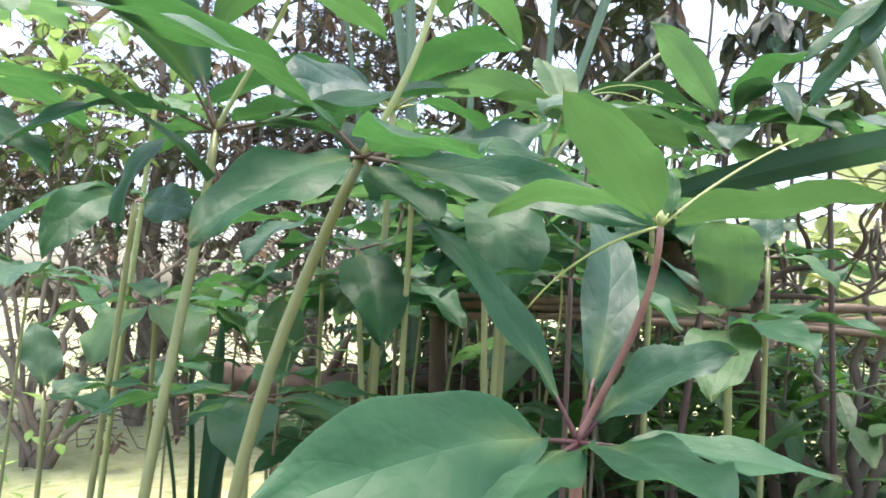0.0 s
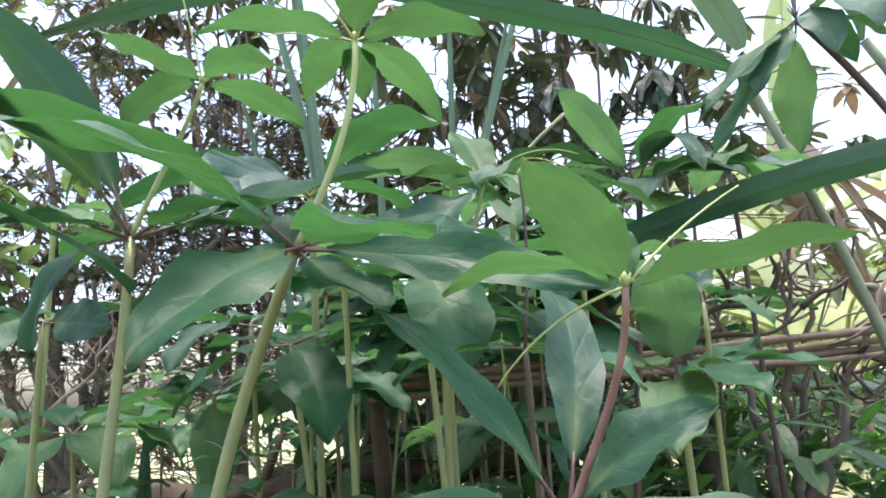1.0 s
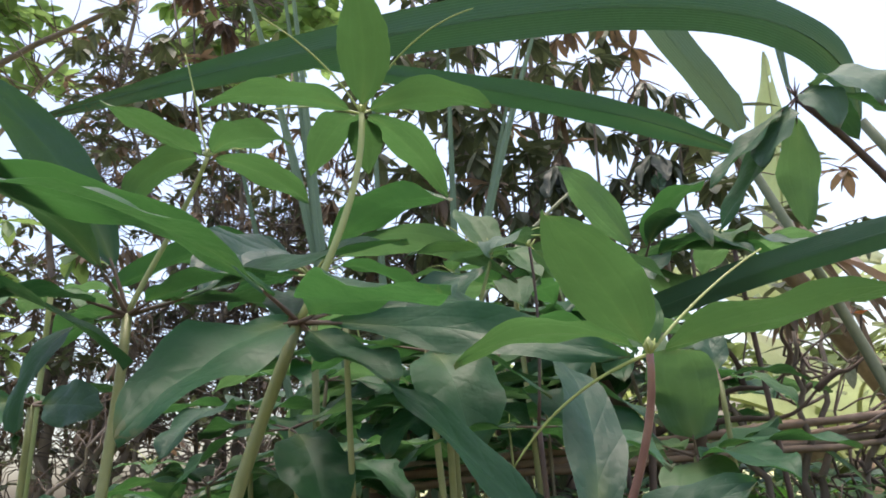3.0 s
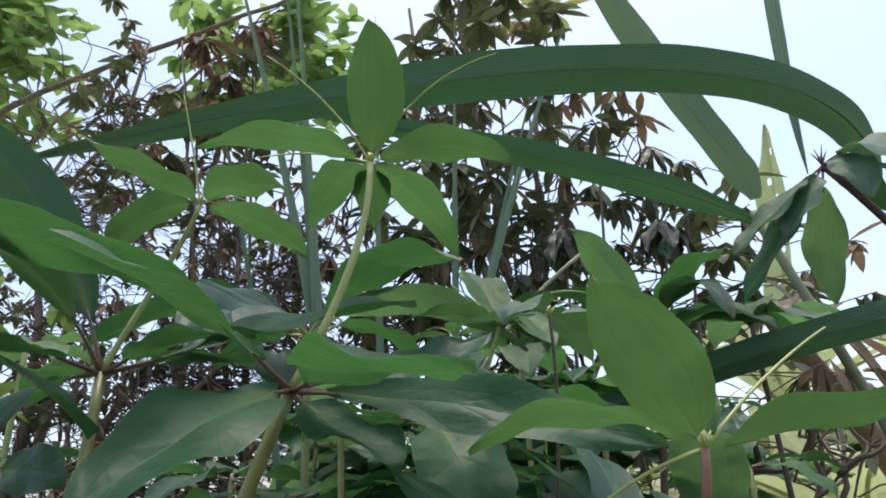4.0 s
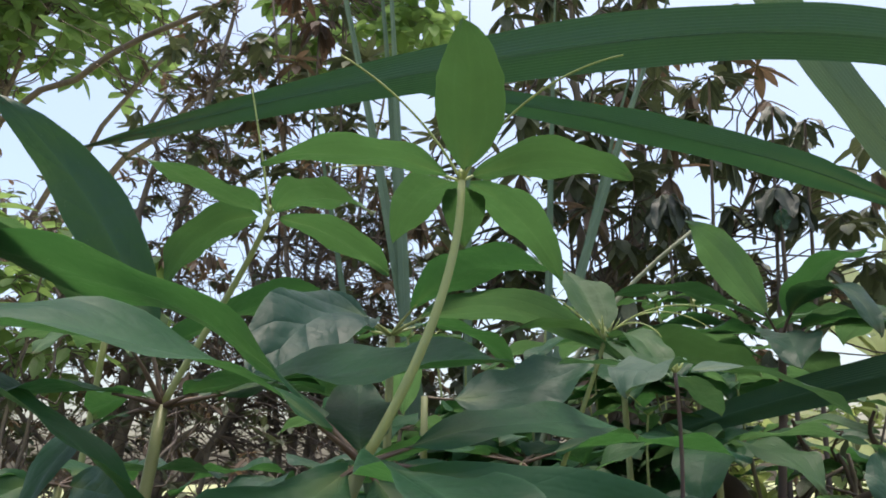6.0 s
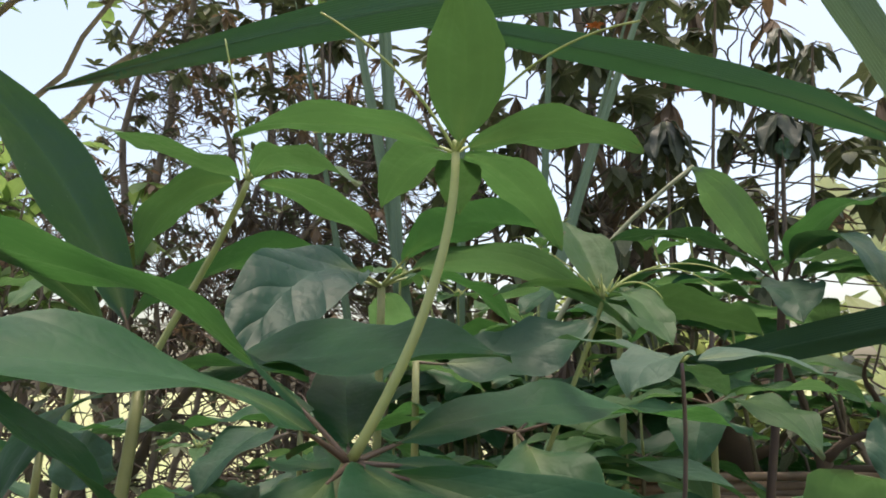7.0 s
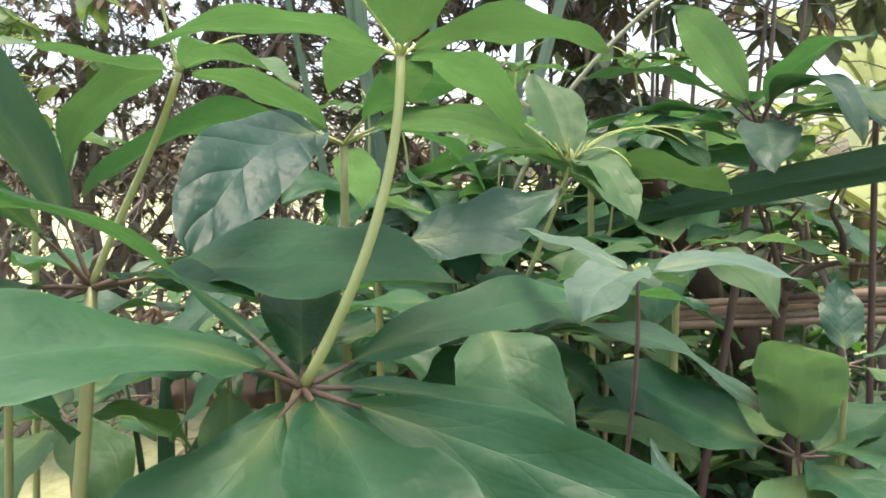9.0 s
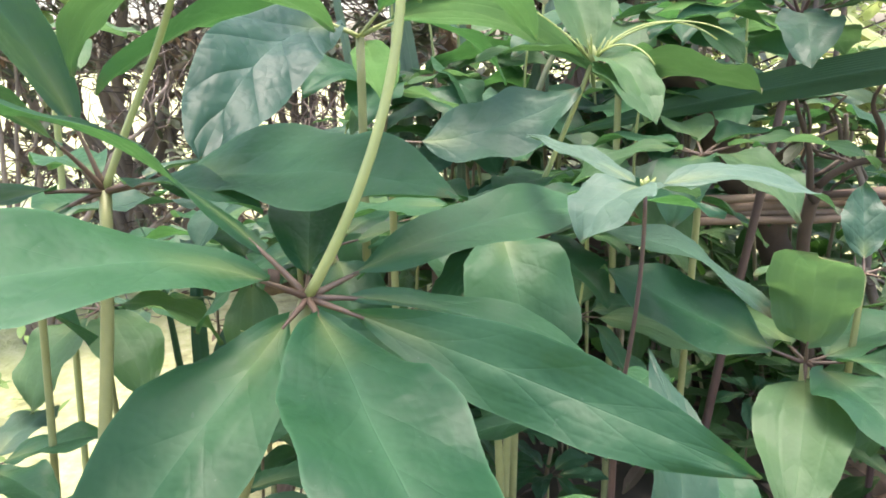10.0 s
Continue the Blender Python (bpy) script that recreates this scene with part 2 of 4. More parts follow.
def tube_data(points, radii, sides=8):
    """A tapered tube along points, with closed ends."""
    pts = np.asarray(points, float)
    n = len(pts)
    verts, faces = [], []
    tang = np.gradient(pts, axis=0)
    side = np.cross(tang[0], (0.3, 0.2, 1.0))
    if np.linalg.norm(side) < 1e-6:
        side = np.array((1.0, 0, 0))
    for i in range(n):
        t = unit(tang[i])
        side = unit(side - t * side.dot(t))
        up = np.cross(t, side)
        for k in range(sides):
            a = 2 * math.pi * k / sides
            verts.append(pts[i] + radii[i] * (math.cos(a) * side + math.sin(a) * up))
    for i in range(n - 1):
        for k in range(sides):
            a, b = i * sides + k, i * sides + (k + 1) % sides
            faces.append((a, b, b + sides, a + sides))
    faces.append(tuple(range(sides - 1, -1, -1)))
    faces.append(tuple(range((n - 1) * sides, n * sides)))
    return verts, faces


def tube(name, points, radii, material, parent=None, sides=8, label=""):
    v, f = tube_data(points, radii, sides)
    return mesh_object(name, v, f, material, parent, label=label)


def bezier(a, b, c, d, n=16):
    s = np.linspace(0, 1, n)[:, None]
    a, b, c, d = (np.asarray(p, float) for p in (a, b, c, d))
    return a * (1 - s) ** 3 + 3 * b * s * (1 - s) ** 2 + 3 * c * s * s * (1 - s) + d * s ** 3


def arc(az, turn, rise, fall, length, n=24):
    """A rib that leaves at azimuth az and elevation rise, and ends turned by turn at elevation fall."""
    s = (np.arange(n) + 0.5) / n
    a, e = np.radians(az + turn * s), np.radians(rise + (fall - rise) * s)
    d = np.stack([np.cos(e) * np.cos(a), np.cos(e) * np.sin(a), np.sin(e)], 1) * length / n
    return np.vstack([[0, 0, 0], np.cumsum(d, 0)])


def blade_data(rib, start, width, fold=0.25, wave=0.07, roll=0.0, belly=0.8, point=0.95, phase=0.0, cols=8, flat=0.0):
    """A leaf blade along a rib from the fraction start to its tip."""
    n = len(rib)
    tang = np.gradient(rib, axis=0)
    peak = (belly / (belly + point)) ** belly * (point / (belly + point)) ** point
    verts, uvs, faces = [], [], []
    rows = [i for i in range(n) if i / (n - 1) >= start - 1e-6]
    for r, i in enumerate(rows):
        u = r / (len(rows) - 1)
        w = width * 0.5 * (u ** belly) * ((1 - u) ** point) / peak
        if flat:
            w = width * 0.5 * min(1.0, ((1 - u) / flat) ** 0.7, 0.35 + u * 4)
        w = max(w, 0.0004)
        t = unit(tang[i])
        side = np.cross(t, (0.0, 0.0, 1.0))
        side = unit(side) if np.linalg.norm(side) > 1e-3 else np.array((1.0, 0, 0))
        nor = np.cross(side, t)
        c, s_ = math.cos(roll), math.sin(roll)
        side, nor = side * c + nor * s_, nor * c - side * s_
        for k in range(cols + 1):
            x = 2 * k / cols - 1
            wk = w * (1 + 0.07 * noise.noise(Vector((u * 4.0, phase * 1.7, 1.5 if x > 0 else 8.5))) + 0.06 * noise.noise(Vector((u * 13.0, phase, 3.5 if x > 0 else 6.5))))
            lift = fold * abs(x) * w - 0.35 * fold * x * x * w
            lift += wave * width * x * x * math.sin(2 * math.pi * (2.2 * u + 0.31 * (1 if x > 0 else 2)) + phase)
            lift += 0.07 * width * noise.noise(Vector((u * 3.5, x * 1.2 + phase, phase * 2.3))) * min(1.0, 4 * u)
            lift += 0.035 * width * abs(x) * noise.noise(Vector((u * 11.0, x * 2.0, phase + 4.0)))
            verts.append(rib[i] + side * x * wk * (1 - 0.12 * fold) + nor * lift)
            uvs.append(((x + 1) / 2, u))
    for r in range(len(rows) - 1):
        for k in range(cols):
            a = r * (cols + 1) + k
            faces.append((a, a + 1, a + cols + 2, a + cols + 1))
    return verts, faces, uvs


def leaf(parent, base, row, width, material, petiole=0.14, stalk=PETIOLE, name="leaf", radius=0.0016, **shape):
    """One leaf with its own stalk, from the joint base."""
    rib = arc(*row, n=26)
    shape.setdefault("phase", row[0] * 0.11 + row[4] * 50)
    v, f, uv = blade_data(rib, petiole, width, **shape)
    ob = mesh_object(name, v, f, material, parent, uv)
    ob.location = base
    if petiole > 0.05:
        k = max(3, int(petiole * 26) + 3)
        tube("petiole", rib[:k] - np.array((0, 0, 0.0008)), np.linspace(radius * 1.1, radius * 0.45, k), stalk, ob, 6)
    return ob


def plant(label, foot, group="woodland herbs", name="herb_plant", category="plant"):
    ob = new(name)
    ob.location = foot
    return tagged(ob, label, category, group)


def stem_between(parent, foot, a, b, c, d, r0, r1, material, name="stem", n=16, sides=10, label=""):
    o = np.asarray(foot, float)
    return tube(name, bezier(a, b, c, d, n) - o, np.linspace(r0, r1, n), material, parent, sides, label)


def rel(p, foot):
    return tuple(np.asarray(p, float) - np.asarray(foot, float))


def flower(parent, centre, sepals, filaments, width=0.034, material=SEPAL, stamens=8, yellow=True, seed=1, knob=1.0, reach=0.011):
    """Leafy star of sepals, thin long filaments, a knob and a ring of stamens."""
    rng = random.Random(seed)
    for s in sepals:
        row, w = s[:5], (s[5] if len(s) > 5 else width)
        leaf(parent, centre, row, w, material, petiole=0.04, name="sepal", roll=s[6] if len(s) > 6 else 0.0, fold=0.3, wave=0.05, belly=0.72, point=0.88)
    c = np.asarray(centre, float)
    for row in filaments:
        rib = arc(*row, n=20) + c
        tube("filament", rib, np.linspace(0.0009, 0.0005, len(rib)), YELLOW if yellow else STALK, parent, 6)
    prof = [(0.0015, 0.0), (0.003, 0.002), (0.0042, 0.005), (0.0032, 0.009), (0.0012, 0.013)]
    tube("pistil", [c + (0, 0, z * knob) for _, z in prof], [max(0.0008, r * knob) for r, _ in prof], STALK, parent, 10)
    for i in range(stamens):
        row = (360 * i / stamens + rng.uniform(-12, 12), 0, 52 + rng.uniform(-20, 15), 62, reach * rng.uniform(0.9, 1.4))
        rib = arc(*row, n=5) + c
        tube("stamen", rib, [0.0005, 0.0005, 0.0008, 0.0009, 0.0007, 0.0003], YELLOW, parent, 5)


# ---- ground ----
rings = [0.0] + [0.25 * 1.22 ** i for i in range(46)]
gv, gf, SEG = [], [], 72
for i, r in enumerate(rings):
    for k in range(SEG):
        a = 2 * math.pi * k / SEG
        x, y = r * math.cos(a), r * math.sin(a)
        z = 0.0
        if 0 < r < 30:
            z = 0.05 * noise.noise(Vector((x * 1.3, y * 1.3, 0))) * min(1, r)
        gv.append((x, y, z - max(0.0, r - 3.0) * 0.02))
for i in range(len(rings) - 1):
    for k in range(SEG):
        a, b = i * SEG + k, i * SEG + (k + 1) % SEG
        gf.append((a, b, b + SEG, a + SEG))
tagged(mesh_object("ground", gv, gf, GROUND), "grassy ground behind the plants, painted pale as if sunlit", "ground", kind="structure")

SOIL = stem_material("dark_soil", (0.035, 0.026, 0.018), (0.09, 0.07, 0.05), rough=0.95, scale=25.0, ridge=0.8)
sv, sf = [], []
for i in range(81):
    for k in range(81):
        x, y = -1.8 + 5.2 * i / 80, -2.8 + 5.2 * k / 80
        wob = 0.35 * noise.noise(Vector((x * 1.7, y * 1.7, 5))) + 0.12 * noise.noise(Vector((x * 6, y * 6, 5)))
        edge = 1.0 - (((x - 0.45) / 1.15) ** 2 + ((y + 0.1) / 1.9) ** 2 + wob)
        if x < 0.1:
            edge = min(edge, max((x + 0.02) * 3.0, (0.55 + 0.4 * wob - y) * 2.0))
        base = 0.05 * noise.noise(Vector((x * 1.3, y * 1.3, 0))) * min(1, math.hypot(x, y))
        sv.append((x, y, base + min(0.022, max(-0.08, edge * 0.12)) + 0.008 * noise.noise(Vector((x * 6, y * 6, 2)))))
for i in range(80):
    for k in range(80):
        a = i * 81 + k
        if max(sv[q][2] - 0.05 * noise.noise(Vector((sv[q][0] * 1.3, sv[q][1] * 1.3, 0))) * min(1, math.hypot(sv[q][0], sv[q][1])) for q in (a, a + 81, a + 82, a + 1)) > -0.05:
            sf.append((a, a + 81, a + 82, a + 1))
tagged(mesh_object("ground_soil", sv, sf, SOIL), "dark bare soil of the plant bed", "soil", kind="structure")

# ---- herb with the tall central flower ----
A_FOOT = (-0.10, 0.01, 0.0)
AJ = (0.0, 0.0, 0.55)
AT = (0.051, 0.007, 0.701)
herb = plant("tall green herb with a broad leaf whorl and a star flower", A_FOOT)
stem_between(herb, A_FOOT, A_FOOT, (-0.10, 0.0, 0.33), (-0.05, 0.0, 0.43), AJ, 0.0051, 0.0040, STEM)
stem_between(herb, A_FOOT, AJ, (0.03, -0.012, 0.598), (0.05, -0.008, 0.649), AT, 0.0027, 0.0021, STALK, "flower_stalk")
for row, w, roll in [((29, 9, 19, -10, 0.206), 0.042, -0.51), ((2, -2, 0, -43, 0.178), 0.039, -0.17), ((331, 9, -9, -19, 0.211), 0.040, -0.97),
                     ((290, 2, -3, -14, 0.208), 0.070, 0.12), ((310, -1, -36, -23, 0.104), 0.053, -0.1), ((255, -22, -9, -39, 0.181), 0.060, 0.40), ((229, 8, 34, -15, 0.227), 0.060, 0.46),
                     ((165, 39, 49, 2, 0.261), 0.056, -0.25), ((98, -3, 19, 25, 0.140), 0.045, 0.0)]:
    leaf(herb, rel(AJ, A_FOOT), row, w, LEAF_TOP, roll=roll, radius=0.0019, petiole=0.09, belly=1.0)
flower(herb, rel(AT, A_FOOT),
       [(278, -19, 28, 16, 0.107, 0.037, 0.07), (189, -9, 25, -18, 0.114, 0.029, -0.25), (355, 4, 25, -25, 0.099, 0.035, 0.31), (116, -7, 22, -27, 0.114, 0.032, -0.26),
        (56, -9, 12, -46, 0.125, 0.031, 0.22), (86, 0, 2, -20, 0.085, 0.028)],
       [(203, 9, 61, 16, 0.097), (310, 9, 46, -9, 0.116), (40, 20, 35, 0, 0.08), (150, 10, 30, 0, 0.09)], seed=3, knob=0.6, reach=0.006, stamens=6)

# ---- herb beside it with the four-pointed flower ----
B_FOOT = (-0.175, 0.03, 0.0)
BJ = (-0.136, 0.102, 0.586)
BT = (-0.072, 0.085, 0.707)
herb = plant("green herb with long dark leaves and a four-pointed green flower above", B_FOOT)
stem_between(herb, B_FOOT, B_FOOT, (-0.165, 0.03, 0.30), (-0.135, 0.07, 0.45), BJ, 0.0046, 0.0037, STEM)
stem_between(herb, B_FOOT, BJ, (-0.115, 0.10, 0.631), (-0.088, 0.095, 0.669), BT, 0.0024, 0.0019, STALK, "flower_stalk")
for row, w, roll, mat in [((349, -35, 11, -5, 0.244), 0.073, -0.44, LEAF_TOP), ((196, -8, 78, 38, 0.250), 0.044, -1.26, LEAF_SKY_SHEEN),
                          ((238, 8, 58, -25, 0.24), 0.042, 0.0, LEAF_SKY_SHEEN), ((324, 1, 17, -16, 0.141), 0.04, 0.0, LEAF_TOP),
                          ((229, 0, -5, -100, 0.143), 0.04, 0.0, LEAF_TOP), ((235, 10, 15, -45, 0.19), 0.045, 0.0, LEAF_TOP),
                          ((20, 0, 20, -20, 0.15), 0.045, 0.0, LEAF_SKY_SHEEN), ((130, 0, 20, -20, 0.14), 0.045, 0.0, LEAF_TOP)]:
    leaf(herb, rel(BJ, B_FOOT), row, w, mat, roll=roll, radius=0.002)
flower(herb, rel(BT, B_FOOT),
       [(241, -2, -2, 7, 0.107, 0.038, 0.17), (317, 13, 17, -38, 0.096, 0.044, 0.14), (194, 1, 0, -84, 0.088, 0.034, -0.5), (19, 3, -4, -38, 0.091, 0.034, 0.25)],
       [(226, 0, 79, 75, 0.088), (60, 10, 40, 10, 0.07)], seed=4, knob=0.6, reach=0.006, stamens=6)

# ---- near herb with the red flower stalk ----
C_FOOT = (0.13, -0.10, 0.0)
CJ = (0.1366, -0.1166, 0.377)
CT = (0.166, -0.160, 0.491)
herb = plant("near green herb with upright sky-sheen-tinted leaves and a red flower stalk", C_FOOT)
stem_between(herb, C_FOOT, C_FOOT, (0.13, -0.10, 0.15), (0.135, -0.11, 0.28), CJ, 0.0045, 0.0035, STEM_RED)
stem_between(herb, C_FOOT, CJ, (0.150, -0.120, 0.41), (0.168, -0.150, 0.45), CT, 0.0024, 0.0017, STEM_RED, "flower_stalk", label="pinkish red stalk")
for row, w, roll, mat in [((172, -1, 65, 41, 0.150), 0.031, 0.55, LEAF_TOP), ((45, 55, 69, 23, 0.196), 0.037, -0.42, LEAF_SKY_SHEEN), ((329, 2, 54, 13, 0.099), 0.043, -0.67, LEAF_SKY_SHEEN),
                          ((226, -12, 12, -20, 0.205), 0.060, 0.9, LEAF_TOP), ((286, -5, 9, -10, 0.136), 0.055, 0.0, LEAF_TOP), ((353, 2, 0, -10, 0.137), 0.040, -0.20, LEAF_TOP),
                          ((240, 0, 0, -20, 0.13), 0.05, 0.0, LEAF_TOP)]:
    leaf(herb, rel(CJ, C_FOOT), row, w, mat, roll=roll, stalk=JOINT_RED, radius=0.0019)
flower(herb, rel(CT, C_FOOT), [(229, -1, 30, 25, 0.103, 0.036, -0.16), (304, -2, 5, 1, 0.112, 0.035, 0.26), (146, -8, 34, -24, 0.108, 0.029, -0.32), (60, 0, 70, 60, 0.035, 0.018)],
       [(14, 1, 40, 25, 0.095), (143, 2, -11, -50, 0.087)], seed=5, knob=0.6, reach=0.006, stamens=6)


def herb_at(label, foot, joint, leaves, width, mats, bud=None, sepals=(), filaments=(), stem_mat=STEM, r=0.0042, stalk=PETIOLE, seed=1, reach=0.011, stamens=8, sepal_width=0.03, stalk_mat=STALK, roll=0.0, sepal_mat=SEPAL, knob=1.0):
    """A herb from its foot to its joint, with leaves, and with a flower at bud."""
    ob = plant(label, foot)
    f, j = np.asarray(foot, float), np.asarray(joint, float)
    lean = (j - f) * (1, 1, 0)
    stem_between(ob, foot, f, f + lean * 0.1 + (0, 0, j[2] * 0.35), f + lean * 0.75 + (0, 0, j[2] * 0.7), j, r, r * 0.8, stem_mat)
    for i, row in enumerate(leaves):
        leaf(ob, rel(joint, foot), row[:5], row[5] if len(row) > 5 else width, mats[i % len(mats)], stalk=stalk, radius=r * 0.4, roll=row[7] if len(row) > 7 else roll, belly=row[6] if len(row) > 6 else 0.8,
             point=row[8] if len(row) > 8 else 0.95)
    if bud is not None:
        b = np.asarray(bud, float)
        stem_between(ob, foot, j, j * 0.6 + b * 0.4 + (0.006, 0, 0.01), j * 0.3 + b * 0.7 + (0.004, 0, 0.005), b, r * 0.55, r * 0.45, stalk_mat, "flower_stalk", n=10, sides=8)
        flower(ob, rel(bud, foot), sepals, filaments, sepal_width, sepal_mat, seed=seed, knob=knob, reach=reach, stamens=stamens)
    return ob


# ---- herbs behind ----
herb_at("green herb with a puckered bluish leaf and a pale stem", (-0.02, 0.37, 0), (-0.004, 0.36, 0.675),
        [(250, 6, 13, -45, 0.282, 0.070, 0.72, 0.62, 0.6), (308, -3, 36, -29, 0.252, 0.053, 0.8, 0.35), (13, 2, 28, -67, 0.165), (318, 25, 23, -48, 0.267, 0.042, 0.8, 0.68), (85, 3, -10, -43, 0.158), (213, 2, 27, -47, 0.247, 0.06, 0.8, -0.4), (140, 0, 20, -30, 0.15)],
        0.05, [LEAF_PUCKER, LEAF_TOP, LEAF_TOP, LEAF_FRESH, LEAF_FRESH, LEAF_TOP], stalk=STALK, r=0.005)
herb_at("green herb with a bristly yellow flower and drooping sepals", (0.11, 0.27, 0), (0.125, 0.258, 0.503),
        [(20, 0, 25, -30, 0.15), (80, 0, 20, -20, 0.14), (140, 0, 20, -25, 0.15), (200, 0, 20, -30, 0.14), (330, 10, 28, -50, 0.22, 0.055), (265, 0, 10, -40, 0.12)],
        0.045, [LEAF_TOP, LEAF_SKY_SHEEN, LEAF_TOP], bud=(0.183, 0.243, 0.649),
        sepals=[(193, -1, 25, -23, 0.097), (5, 12, -3, -18, 0.150, 0.060, 0.28), (297, -6, 21, -85, 0.090), (99, 5, 65, 28, 0.112, 0.05), (292, 0, -6, -48, 0.091), (30, 0, 20, -20, 0.08)],
        filaments=[(350, -10, 50, -30, 0.11), (320, 0, 55, -60, 0.06), (190, 0, 50, 30, 0.06), (20, -10, 50, -35, 0.12)], seed=6, reach=0.018, stamens=11, sepal_width=0.042)
herb_at("small dark-stemmed herb with pale pointed sepals", (0.15, 0.03, 0), (0.155, 0.02, 0.47),
        [(60, 0, 10, -30, 0.10), (180, 0, 10, -30, 0.10), (310, 0, 0, -40, 0.10)], 0.035, [LEAF_TOP], bud=(0.164, 0.015, 0.595),
        sepals=[(118, 1, 14, 5, 0.101, 0.022), (226, 3, 19, -51, 0.062, 0.038, 0.0), (15, 6, 11, -33, 0.129, 0.028, -0.3), (51, 5, -7, -20, 0.083, 0.02)],
        filaments=(), stem_mat=STEM_DARK, stalk_mat=STEM_DARK, r=0.0023, seed=7, sepal_mat=LEAF_PALE, knob=0.4, reach=0.006, stamens=5)
herb_at("short green herb with a cupped bright leaf standing in its whorl", (0.335, 0.18, 0), (0.325, 0.155, 0.437),
        [(243, 0, 78, 58, 0.098, 0.062, 0.4, 0.0, 0.3), (175, -4, 22, 30, 0.163, 0.06, 0.8, 0.6), (20, 3, 5, 19, 0.119), (246, -6, -9, -39, 0.139, 0.062, 0.6), (280, -1, 8, -27, 0.124, 0.062, 0.6), (100, 0, 20, -20, 0.12), (330, 0, 15, -20, 0.13)],
        0.056, [LEAF_FRESH, LEAF_TOP, LEAF_TOP, LEAF_FRESH, LEAF_TOP])
herb_at("dark-stemmed herb with slender petioles and a wide leaf whorl", (0.36, 0.47, 0), (0.442, 0.461, 0.683),
        [(212, 14, 55, 6, 0.216, 0.048, 0.8, -0.89), (274, -1, 58, -74, 0.217, 0.046, 0.8, 0.11), (307, -1, 31, -50, 0.17), (175, -4, 27, -27, 0.20), (292, -2, 70, -11, 0.17), (171, -1, 50, -15, 0.21), (42, 2, -6, -26, 0.15), (0, 0, 30, -20, 0.19), (250, 0, 10, -50, 0.15), (110, 0, 30, -20, 0.16), (330, 0, 20, -35, 0.18), (195, 0, 15, -25, 0.18)],
        0.06, [LEAF_FRESH, LEAF_SKY_SHEEN, LEAF_TOP, LEAF_TOP, LEAF_TOP, LEAF_SKY_SHEEN, LEAF_FRESH], stem_mat=STEM_DARK, stalk=STEM_DARK, r=0.0055)
herb_at("green herb with a leaf whorl on a thin stem", (0.12, 0.28, 0), (0.132, 0.278, 0.504), [(170, 0, 20, -30, 0.14), (350, 0, 15, -30, 0.14), (230, 0, 10, -50, 0.13), (50, 0, 30, -10, 0.12), (300, 0, 10, -40, 0.12)], 0.045, [LEAF_TOP, LEAF_FRESH])
herb_at("pale young herb with a small flat whorl of leaves", (-0.36, 0.42, 0), (-0.311, 0.414, 0.691),
        [(0, 0, 5, -15, 0.09), (60, 0, 5, -15, 0.09), (130, 0, 5, -15, 0.09), (190, 0, 0, -20, 0.10), (250, 0, -5, -40, 0.10), (310, 0, -5, -40, 0.10)], 0.044, [LEAF_FRESH], r=0.004, stem_mat=STALK)
herb_at("pale young herb with broad yellow-green leaves beside the hedge", (-0.62, 0.55, 0), (-0.60, 0.54, 0.86),
        [(0, 0, 5, -25, 0.13), (70, 0, 15, -15, 0.13), (130, 0, 5, -15, 0.13), (200, 0, 0, -30, 0.13), (260, 0, -5, -40, 0.13), (310, 0, -5, -40, 0.13)], 0.06, [LEAF_FRESH], r=0.0045, stem_mat=STALK)
herb_at("small herb with three pale pointed leaves", (0.36, 0.18, 0), (0.365, 0.165, 0.50), [(300, 0, 10, -60, 0.08), (70, 0, 60, 50, 0.07), (180, 0, 20, -20, 0.08), (0, 0, 20, -30, 0.09)], 0.032, [LEAF_FRESH, LEAF_SKY_SHEEN], r=0.003)

herb_at("herb with a broad grey-green leaf turned on its side", (0.02, 0.22, 0), (0.03, 0.20, 0.60), [(2, 1, -8, 35, 0.145, 0.062)], 0.06, [LEAF_SKY_SHEEN], r=0.0035, roll=-0.75)
herb_at("thin-stemmed herb with drooping broad leaves", (-0.29, 0.22, 0), (-0.247, 0.215, 0.537), [(259, -6, 10, -68, 0.146, 0.045, 0.8, 0.76), (329, -1, -5, -11, 0.089, 0.043, 0.8, -1.25), (230, 0, 10, -50, 0.14), (30, 0, 20, -20, 0.13), (90, 0, 20, -20, 0.13)], 0.06, [LEAF_TOP, LEAF_SKY_SHEEN], r=0.0036)
herb_at("low herb with dark drooping leaves", (-0.10, 0.12, 0), (-0.10, 0.12, 0.36), [(190, 0, 10, -30, 0.15), (340, 0, 5, -25, 0.17), (20, 0, 10, -20, 0.16), (80, 0, 20, -20, 0.15), (150, 0, 10, -30, 0.15), (280, 0, 0, -30, 0.12)], 0.055, [LEAF_TOP], r=0.0036)
herb_at("dark-leaved herb with a hanging broad leaf", (0.11, 0.16, 0), (0.10, 0.17, 0.55), [(280, 0, -10, -80, 0.15, 0.075), (190, 0, 15, -25, 0.16), (350, 0, 20, -20, 0.16), (60, 0, 20, -20, 0.14), (140, 0, 20, -20, 0.14)], 0.058, [LEAF_TOP], r=0.0036)
herb_at("dark-leaved herb with drooping broad leaves", (0.0, 0.30, 0), (-0.03, 0.28, 0.50), [(290, 0, -10, -75, 0.15, 0.07), (200, 0, 5, -60, 0.14), (350, 0, 20, -20, 0.16), (60, 0, 20, -20, 0.14), (140, 0, 20, -20, 0.14)], 0.058, [LEAF_TOP, LEAF_TOP, LEAF_FRESH], r=0.0036)

